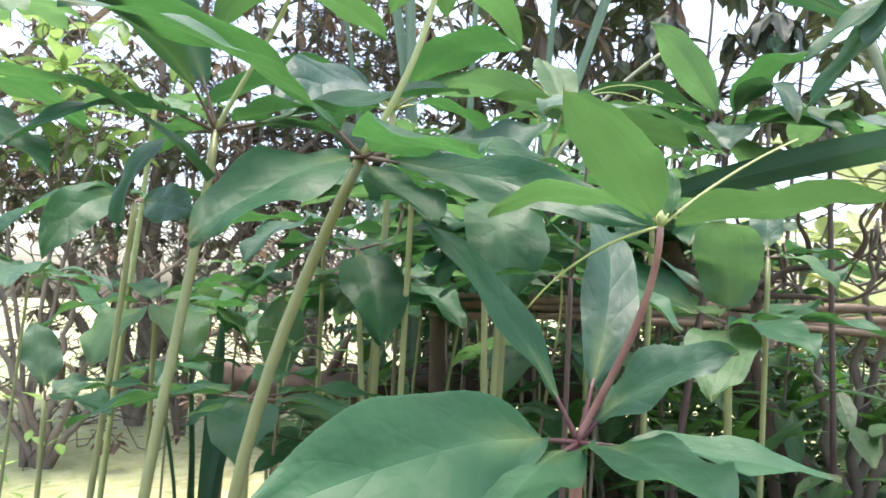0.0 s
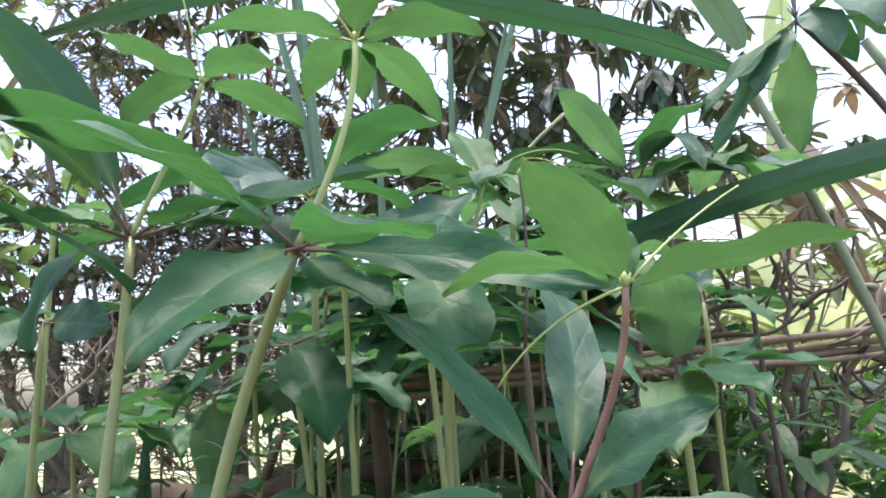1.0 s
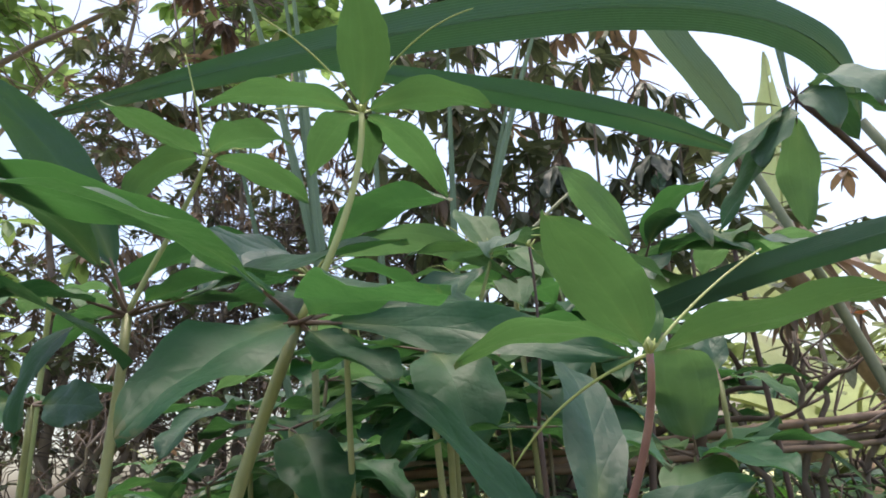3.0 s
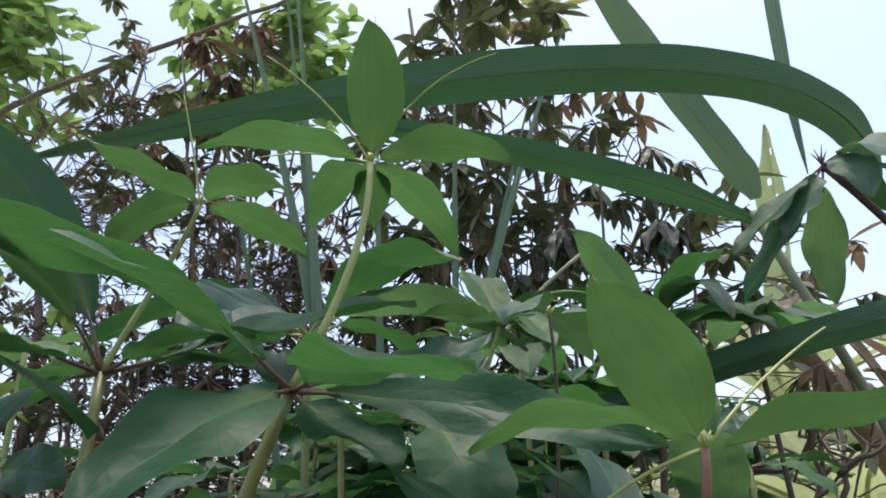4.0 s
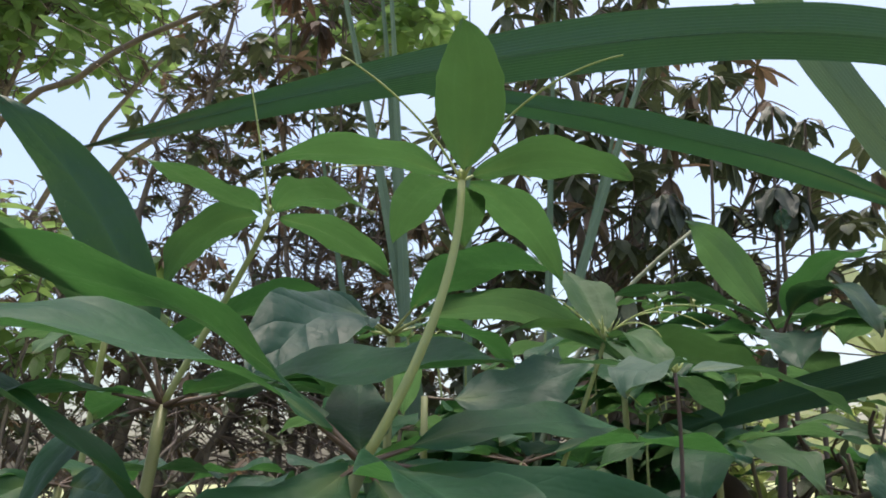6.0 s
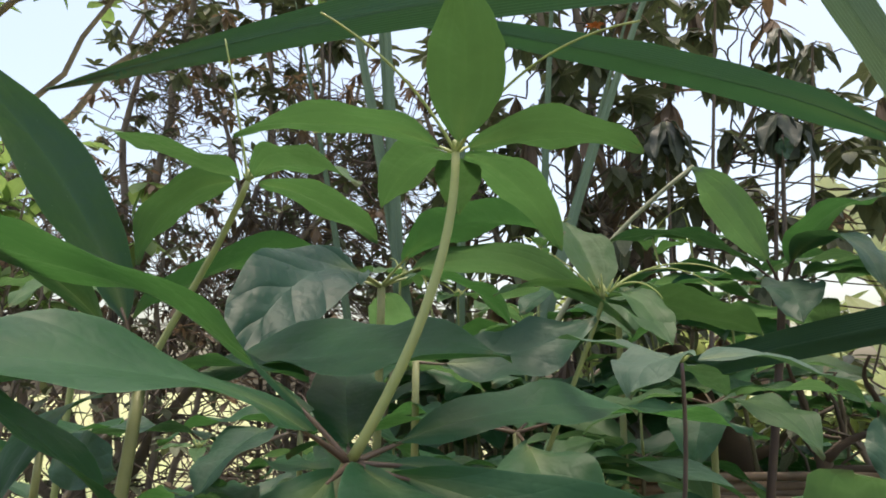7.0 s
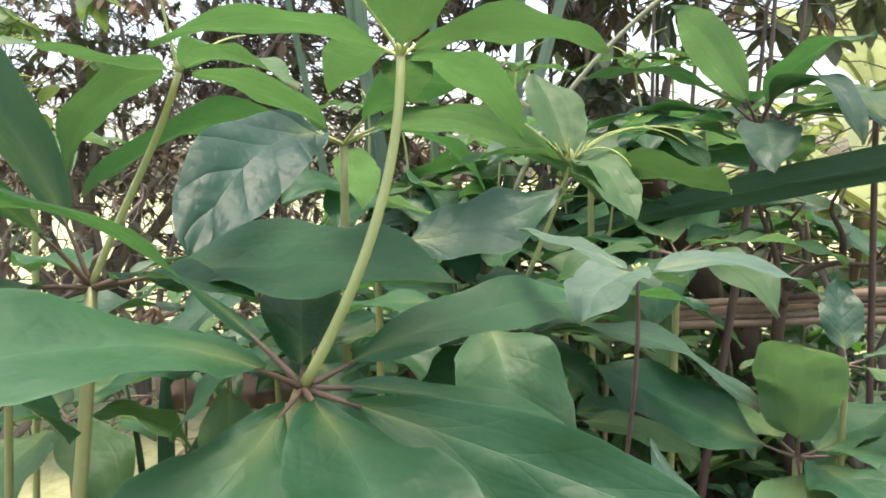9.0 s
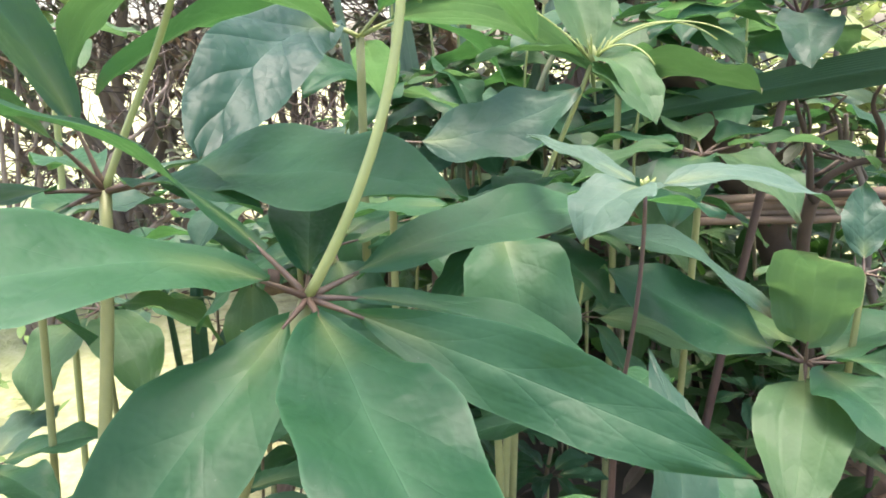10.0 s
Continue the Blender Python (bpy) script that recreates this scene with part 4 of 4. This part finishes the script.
def shrub(label, foot, limbs, tips, seed, leaf_mat, leaf_len, leaf_w, per_tip, droop, dead=0.0, name="shrub", r=0.02, bark=BARK, twig_r=0.0035):
    """Limbs from the foot to the given heads; from them twigs run to tips that carry rosettes of leaves."""
    rng = random.Random(seed)
    ob = new(name)
    ob.location = foot
    tagged(ob, label, "tree" if name == "tree" else "shrub", "background growth")
    f = np.asarray(foot, float)
    samples = []
    for head in limbs:
        h = np.asarray(head, float) - f
        pts = bezier((0, 0, -0.05), (h[0] * 0.05, h[1] * 0.05, h[2] * 0.35), (h[0] * 0.6, h[1] * 0.6, h[2] * 0.7), h, 18)
        pts[2:-1] += np.array([[rng.gauss(0, r * 0.5) for _ in range(3)] for _ in range(15)])
        tube("limb", pts, np.linspace(r, r * 0.25, 18), bark, ob, 8)
        samples += [p for p in pts[4:]]
    samples = np.array(samples)
    tv, tf, leaves, deads = [], [], [], []
    for tip in tips:
        tip = np.asarray(tip, float) - f
        d = np.linalg.norm(samples - tip - (0, 0, -0.1), axis=1)
        start = samples[int(np.argmin(d + np.array([rng.uniform(0, 0.15) for _ in samples])))]
        pts = wiggle(start, tip, rng, 0.03, 12)
        v, fc = tube_data(pts, np.linspace(twig_r, twig_r * 0.4, 12), 4)
        o = len(tv)
        tv += v
        tf += [tuple(i + o for i in q) for q in fc]
        gone = rng.random() < dead
        base = rng.uniform(0, 360)
        tip_droop = droop + rng.uniform(-25, 35)
        for k in range(per_tip):
            a = radians(base + k * 137.5)
            el = radians(rng.gauss(tip_droop - (25 if gone else 0), 20))
            dr = np.array((math.cos(a) * math.cos(el), math.sin(a) * math.cos(el), math.sin(el)))
            L = leaf_len * rng.uniform(0.6, 1.1)
            back = pts[-1] - (pts[-1] - pts[-2]) * rng.uniform(0, 0.8)
            (deads if gone else leaves).append((back, dr, np.array((0, 0, 1.0)) + 0.3 * dr, L, leaf_w * rng.uniform(0.7, 1.1) * (0.75 if gone else 1)))
    if tv:
        tagged(mesh_object("twig_tangle", tv, tf, TWIG, ob), kind="stuff")
    if leaves:
        leaf_cloud("foliage", leaves, leaf_mat, ob)
    if deads:
        leaf_cloud("withered_foliage", deads, DEAD_LEAF, ob)
    return ob


def tips_in(seed, count, box, keep):
    """Points spread in a box (x0, x1, y0, y1, z0, z1) where keep(x, z) allows."""
    rng = random.Random(seed)
    out = []
    while len(out) < count:
        p = (rng.uniform(box[0], box[1]), rng.uniform(box[2], box[3]), rng.uniform(box[4], box[5]))
        mid, half = 0.5 * (box[2] + box[3]), 0.5 * (box[3] - box[2])
        depth = 1 - ((p[1] - mid + 0.3 * half * math.sin(p[0] * 2.3)) / half) ** 2
        ends = min(1.0, (p[0] - box[0] + 0.05) * 2.5, (box[1] - p[0] + 0.05) * 2.5)
        if keep(p[0], p[2]) * (0.25 + 0.75 * max(0.0, depth)) * (0.3 + 0.7 * ends) > rng.random():
            out.append(p)
    return out


def top_left(x, z):
    top = np.interp(x, [-2.6, -1.3, -1.0, -0.8, -0.65, -0.45, -0.2, 0.1], [1.25, 1.3, 1.45, 1.8, 2.15, 2.0, 1.65, 1.6])
    if z < 0.62:
        return 0.35
    if z > 1.2 and noise.noise(Vector((x * 3.2, z * 3.6, 7.0))) < -0.12:
        return 0.06
    if -1.05 < x < -0.25 and 1.12 < z < 1.42:
        return 0.3
    return 1.0 if z < top else 0.0


def top_right(x, z):
    top = np.interp(x, [-0.1, 0.2, 0.45, 0.7, 0.95, 1.2, 2.0], [1.5, 1.85, 2.2, 2.15, 1.75, 1.2, 1.0])
    return 1.0 if z < top else 0.0


shrub("dense twiggy shrub with small dark and withered leaves, light showing through", (-0.9, 1.9, 0), [(-1.9, 2.0, 1.3), (-1.3, 1.8, 1.4), (-0.9, 2.0, 1.9), (-0.6, 1.8, 2.1), (-0.3, 2.0, 1.5), (-0.1, 1.7, 1.2), (-1.6, 1.7, 0.8), (-0.5, 1.6, 0.8)],
      tips_in(21, 1650, (-2.6, 0.25, 1.4, 2.6, 0.1, 2.25), top_left), 31, SHRUB_LEAF, 0.055, 0.021, 9, -15, dead=0.4, r=0.022, twig_r=0.0024)
shrub("dark broad-leaved shrub branches hanging over the hedge", (-0.35, 1.95, 0), [(-0.75, 1.9, 2.0), (-0.5, 1.85, 2.15), (-0.25, 1.9, 2.1), (-0.1, 1.85, 1.8)],
      tips_in(45, 26, (-0.8, -0.1, 1.65, 2.1, 1.7, 2.15), lambda x, z: 1.0), 46, SHRUB_LEAF, 0.105, 0.038, 9, -22, dead=0.2, r=0.014, twig_r=0.003)
shrub("low tangled bramble with tiny dark leaves beside the lawn", (-0.9, 1.35, 0), [(-1.6, 1.3, 0.5), (-1.2, 1.2, 0.6), (-0.8, 1.3, 0.6), (-0.5, 1.25, 0.6), (-0.2, 1.3, 0.5), (-1.0, 1.15, 0.3)],
      tips_in(28, 210, (-2.0, 0.15, 1.12, 1.75, 0.0, 0.75), lambda x, z: 1.0), 38, SHRUB_LEAF, 0.05, 0.02, 7, -5, dead=0.4, r=0.012, twig_r=0.0022)
shrub("fine tangle of thin grey twigs with a few tiny dry leaves", (-0.7, 1.75, 0), [(-1.5, 1.8, 1.1), (-1.1, 1.7, 1.2), (-0.7, 1.8, 1.3), (-0.3, 1.75, 1.2)],
      tips_in(34, 520, (-2.1, 0.15, 1.5, 2.2, 0.65, 1.4), lambda x, z: 1.0), 41, SHRUB_LEAF, 0.04, 0.018, 4, 0, dead=0.5, r=0.012, twig_r=0.002)
shrub("shrub with star-like whorls of drooping dark leaves and grey stems", (0.6, 1.7, 0), [(0.05, 1.6, 1.3), (0.3, 1.7, 2.2), (0.45, 1.6, 2.3), (0.75, 1.7, 2.0), (1.0, 1.6, 1.4), (0.5, 1.5, 1.0), (0.2, 1.5, 1.0)],
      tips_in(22, 330, (-0.1, 1.15, 1.3, 2.2, 0.2, 2.4), top_right) + tips_in(25, 24, (0.95, 1.55, 1.1, 1.6, 0.75, 1.3), lambda x, z: 1.0), 32, SHRUB_LEAF, 0.11, 0.036, 9, -32, dead=0.25, r=0.022)
shrub("low dark hedge far behind the bed", (0.2, 3.0, 0), [(-0.1, 3.1, 1.0), (0.6, 2.9, 1.0), (1.0, 3.0, 0.7)],
      tips_in(27, 120, (-0.3, 0.7, 2.6, 3.4, 0.05, 1.15), lambda x, z: 1.0 if z < 0.9 else 0.5), 37, SHRUB_LEAF, 0.11, 0.04, 8, -20, dead=0.2, r=0.02)
shrub("pale yellow-green leafy shrub in front of the dark hedge", (-0.95, 1.35, 0), [(-1.1, 1.3, 0.95), (-0.85, 1.3, 1.05), (-0.75, 1.25, 0.9), (-1.3, 1.4, 1.0)],
      tips_in(29, 55, (-1.5, -0.62, 1.15, 1.6, 0.72, 1.22), lambda x, z: 1.0), 39, TREE_LEAF, 0.10, 0.042, 6, -5, r=0.008, twig_r=0.0025)
shrub("far yellow-green thicket with sunlit haze painted into its pale leaves", (2.2, 3.9, -0.1), [(1.4, 3.8, 0.7), (2.0, 4.0, 0.9), (2.6, 3.8, 0.9), (3.2, 3.7, 0.8), (1.0, 4.0, 0.5)],
      tips_in(30, 420, (0.7, 4.0, 3.3, 4.5, -0.1, 0.95), lambda x, z: 1.0), 40, SUN_HAZE_LEAF, 0.20, 0.085, 6, 0, r=0.02, twig_r=0.004)
green_tree = shrub("leafy tree with fresh rounded green leaves on grey branches", (-3.4, 4.2, 0), [(-2.4, 3.6, 2.6), (-1.5, 3.7, 3.05), (-0.6, 3.8, 3.6), (-2.8, 3.5, 3.4), (-2.2, 3.6, 3.6)],
      tips_in(23, 400, (-3.6, -1.6, 3.2, 4.2, 2.85, 4.2), lambda x, z: 1.0) + tips_in(24, 120, (-1.0, 0.3, 3.3, 4.2, 2.95, 3.9), lambda x, z: 1.0),
      33, TREE_LEAF, 0.155, 0.082, 6, -15, name="tree", r=0.04, twig_r=0.006)


shrub("gnarled dark twig tangle low beside the herbs", (0.75, 0.72, 0), [(0.62, 0.68, 0.56), (0.74, 0.62, 0.60), (0.95, 0.66, 0.55), (0.85, 0.70, 0.62)],
      tips_in(26, 36, (0.5, 1.15, 0.6, 0.85, 0.35, 0.66), lambda x, z: 1.0), 36, SHRUB_LEAF, 0.05, 0.02, 2, -10, r=0.012, twig_r=0.0035)


def bough(tree, pts, r0, r1):
    """One crooked bough of a tree, in the tree's own place."""
    o = np.array(tree.location)
    line = bezier(*pts, n=20) - o
    rng = random.Random(8)
    line[1:-1] += np.array([[rng.gauss(0, 0.012) for _ in range(3)] for _ in range(18)])
    return tube("bough", line, np.linspace(r0, r1, 20), TWIG, tree, 8)


bough(green_tree, [(-3.35, 4.15, 1.9), (-2.7, 3.2, 2.3), (-0.95, 3.05, 2.95), (0.05, 2.95, 3.4)], 0.024, 0.010)

for spot in ((0.51, 1.5, 1.51), (1.28, 1.17, 0.70)):
    bloom = plant("small withered orange-red blossom on a twig", spot, "blossoms", "blossom", "flower")
    for k in range(7):
        leaf(bloom, (0, 0, 0), (k * 51, 0, 40, -10 - k * 5, 0.035), 0.012, PETAL, petiole=0.02, name="petal")
    tube("blossom_stalk", [(0, 0, 0), (0.01, 0.04, -0.06), (0.02, 0.12, -0.16)], [0.003, 0.003, 0.004], TWIG, bloom, 6)


# ---- leaf whorls at the ends of bare twigs ----
def whorl(label, spot, foot, count, length, width, droop, material, seed, spread=18):
    """One star of long leaves on its own bare twig."""
    rng = random.Random(seed)
    ob = plant(label, foot, "leaf whorls", "sapling", "shrub")
    tip = np.asarray(rel(spot, foot))
    tube("twig", bezier((0, 0, -0.03), tip * (0.15, 0.15, 0.4), tip * (0.7, 0.7, 0.75), tip, 16), np.linspace(0.008, 0.003, 16), TWIG, ob, 6)
    for k in range(count):
        L = length * rng.uniform(0.75, 1.1)
        leaf(ob, tuple(tip), (360 * k / count + rng.uniform(-14, 14), rng.uniform(-8, 8), droop + rng.uniform(-spread, spread), droop - 30 + rng.uniform(-20, 10), L), width * rng.uniform(0.8, 1.1), material, petiole=0.1, stalk=TWIG, radius=0.0018, fold=0.35)
    return ob


# Dark colour paints these leaves as a silhouette before the sky.
SILHOUETTE_STAR = leaf_material("silhouette_star_leaf", (0.03, 0.04, 0.03), (0.07, 0.085, 0.06), (0.06, 0.08, 0.035), rough=0.45, through_light=0.2, quilt=0.1, spec=0.4)
# Olive raised so that light from behind shows in the colour.
BACKLIT_STAR = leaf_material("backlit_star_leaf", (0.14, 0.16, 0.07), (0.28, 0.29, 0.14), (0.34, 0.36, 0.14), rough=0.5, through_light=0.4, quilt=0.1)
BROWN_STAR = leaf_material("withered_star_leaf", (0.05, 0.038, 0.032), (0.15, 0.10, 0.08), (0.16, 0.09, 0.06), rough=0.65, through_light=0.25, quilt=0.2)
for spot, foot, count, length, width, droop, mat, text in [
        ((0.70, 1.17, 1.425), (0.66, 1.3, 0), 11, 0.105, 0.022, -15, SILHOUETTE_STAR, "sapling topped by a star of long drooping leaves, painted silhouette-dark"),
        ((0.85, 1.19, 1.36), (0.80, 1.3, 0), 9, 0.10, 0.024, -35, SILHOUETTE_STAR, "sapling topped by a star of long drooping leaves, painted silhouette-dark"),
        ((0.93, 1.2, 1.33), (0.9, 1.32, 0), 8, 0.09, 0.022, -30, SILHOUETTE_STAR, "sapling topped by a star of long drooping leaves, painted silhouette-dark"),
        ((0.843, 1.2, 1.165), (0.84, 1.3, 0), 13, 0.145, 0.048, -48, SILHOUETTE_STAR, "sapling with large oblong leaves hanging from its top, painted silhouette-dark"),
        ((0.581, 1.2, 1.15), (0.60, 1.3, 0), 11, 0.135, 0.046, -52, SILHOUETTE_STAR, "sapling with large oblong leaves hanging from its top, painted silhouette-dark"),
        ((0.817, 1.15, 1.095), (0.83, 1.28, 0), 3, 0.06, 0.036, -70, LEAF_PALE, "thin sapling with a few small pale oval leaves"),
        ((0.653, 1.9, 2.29), (0.6, 1.8, 0), 13, 0.19, 0.045, 18, BACKLIT_STAR, "tall sapling with an olive whorl of upright leaves painted backlit"),
        ((0.88, 1.95, 2.38), (0.8, 1.85, 0), 13, 0.20, 0.05, 22, BACKLIT_STAR, "tall sapling with an olive whorl of upright leaves painted backlit"),
        ((0.50, 1.95, 2.24), (0.5, 1.85, 0), 10, 0.16, 0.04, -20, SILHOUETTE_STAR, "tall sapling with a hanging leaf whorl painted silhouette-dark"),
        ((0.76, 1.9, 2.16), (0.7, 1.85, 0), 11, 0.17, 0.04, -25, SILHOUETTE_STAR, "tall sapling with a hanging leaf whorl painted silhouette-dark"),
        ((-0.437, 1.9, 2.20), (-0.45, 1.95, 0), 22, 0.15, 0.034, -22, BROWN_STAR, "bare shrub stem with a clump of withered brown leaves"),
        ((-0.259, 1.9, 2.24), (-0.25, 1.95, 0), 16, 0.12, 0.028, -25, BROWN_STAR, "bare shrub stem with a clump of withered brown leaves"),
        ((-0.34, 1.9, 2.05), (-0.36, 1.9, 0), 18, 0.14, 0.032, -25, BROWN_STAR, "bare shrub stem with a clump of withered brown leaves")]:
    whorl(text, spot, foot, count, length, width, droop, mat, int(abs(spot[0]) * 1000), 45 if mat is BROWN_STAR else 18)


# ---- banana plants, far at the side ----
def banana(label, foot, leaves, seed):
    rng = random.Random(seed)
    ob = plant(label, foot, "banana plants", "banana_plant", "banana plant")
    tube("trunk", [(0, 0, -0.05), (0.01, 0, 0.5), (0.02, 0, 1.0), (0.02, 0, 1.3)], [0.09, 0.085, 0.07, 0.05], CANE, ob, 12)
    for az, rise, fall, L, w in leaves:
        rib = arc(az, 5, rise, fall, L, 40) + np.array((0.02, 0, 1.2))
        v, f, uv = blade_data(rib, 0.15, w, fold=0.3, wave=0.03, flat=0.3, cols=8, phase=az)
        f = [q for q in f if rng.random() > 0.04]
        lf = mesh_object("leaf", v, f, BANANA, ob, uv)
        tube("leaf_rib", rib - np.array((0, 0, 0.008)), np.linspace(0.014, 0.003, len(rib)), STALK, lf, 6)
    return ob


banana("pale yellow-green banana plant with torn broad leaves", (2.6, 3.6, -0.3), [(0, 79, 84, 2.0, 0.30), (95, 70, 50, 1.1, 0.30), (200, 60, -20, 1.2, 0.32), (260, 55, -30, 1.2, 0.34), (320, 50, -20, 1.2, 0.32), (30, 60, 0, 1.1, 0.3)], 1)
banana("banana plant with broad leaves painted pale as if sunlit", (3.2, 2.8, -0.9), [(150, 60, -10, 1.1, 0.34), (210, 50, -30, 1.2, 0.34), (260, 60, -20, 1.2, 0.34), (100, 70, 20, 1.0, 0.3), (300, 40, -40, 1.1, 0.3)], 2)
banana("low yellow-green broad-leaved plant painted pale as if in sun", (2.1, 2.5, -1.0), [(140, 65, 10, 1.0, 0.30), (190, 55, -10, 1.1, 0.32), (240, 60, -20, 1.1, 0.32), (90, 70, 30, 1.0, 0.28), (290, 50, -10, 1.0, 0.3), (20, 60, 10, 1.0, 0.3)], 3)


LEANING_FOOT = (2.15, 1.75, 0.0)
leaning = plant("leaning dry banana stem with pinkish brown papery sheaths", LEANING_FOOT, "banana plants", "banana_plant", "banana plant")
DRY_SHEATH = leaf_material("dry_sheath", (0.20, 0.15, 0.125), (0.38, 0.30, 0.26), (0.30, 0.20, 0.15), rough=0.7, through_light=0.25, veins=0.4, quilt=0.0, ribs=8.0)
tube("trunk", bezier((0, 0, -0.05), (-0.3, -0.05, 0.25), (-0.55, -0.12, 0.65), (-0.83, -0.15, 1.04), 16), np.linspace(0.055, 0.03, 16), CANE, leaning, 12)
for k, (x, z, dx, dz, w) in enumerate([(1.36, 1.03, 0.30, -0.36, 0.10), (1.42, 0.98, 0.16, -0.40, 0.08), (1.50, 0.93, 0.28, -0.24, 0.11), (1.58, 0.82, 0.20, -0.40, 0.09), (1.66, 0.74, 0.22, -0.30, 0.10)]):
    long_blade(leaning, LEANING_FOOT, [(x, 1.57, z), (x + dx * 0.3, 1.55, z + 0.02), (x + dx * 0.8, 1.54, z + dz * 0.5), (x + dx, 1.56 - 0.01 * k, z + dz)], w, DRY_SHEATH, 0.4, roll=-0.9 + 0.2 * k, fold=0.6, n=24, name="dry_leaf")


# ---- undergrowth and leaf litter under the bed ----
def scatter(name, label, count, seed, box, size, material, up, gap=None):
    rng = random.Random(seed)
    items = []
    while len(items) < count:
        x, y, z = rng.uniform(box[0], box[1]), rng.uniform(box[2], box[3]), rng.uniform(box[4], box[5])
        if gap is not None and gap(x, y):
            continue
        ex, ey = (x - 0.5 * (box[0] + box[1])) / (0.5 * (box[1] - box[0])), (y - 0.5 * (box[2] + box[3])) / (0.5 * (box[3] - box[2]))
        if ex * ex + ey * ey + 0.3 * noise.noise(Vector((x * 3, y * 3, seed))) > 1.0:
            continue
        a, e = rng.uniform(0, 2 * math.pi), radians(rng.gauss(up, 25))
        d = np.array((math.cos(a) * math.cos(e), math.sin(a) * math.cos(e), math.sin(e)))
        L = size * rng.uniform(0.6, 1.3)
        items.append((np.array((x, y, z)), d, np.array((0, 0, 1.0)) + 0.3 * d, L, L * rng.uniform(0.28, 0.42)))
    ob = leaf_cloud(name, items, material, None)
    return tagged(ob, label, "undergrowth", kind="stuff")


scatter("leaf_litter", "brown fallen leaves on the soil under the herbs", 3200, 41, (-1.2, 1.8, -1.5, 1.5, 0.02, 0.08), 0.08, DEAD_LEAF, 0, lambda x, y: x < -0.05 and y > 0.55)
scatter("undergrowth", "low tangled green leaves under the herbs", 1500, 42, (-0.1, 1.7, 0.35, 1.5, 0.06, 0.36), 0.085, LEAF_LOW, -5)
# The brighter tree leaf material paints the sun onto this patch.
scatter("sunlit_undergrowth", "sparse yellow-green leaves on the grass, coloured as if sunlit", 240, 43, (-1.4, -0.62, 0.5, 1.15, 0.02, 0.22), 0.05, TREE_LEAF, 10)
scatter("far_undergrowth", "dark low leaves behind the rails", 800, 44, (0.05, 1.35, 0.8, 1.7, 0.03, 0.32), 0.09, LEAF_LOW, 0)
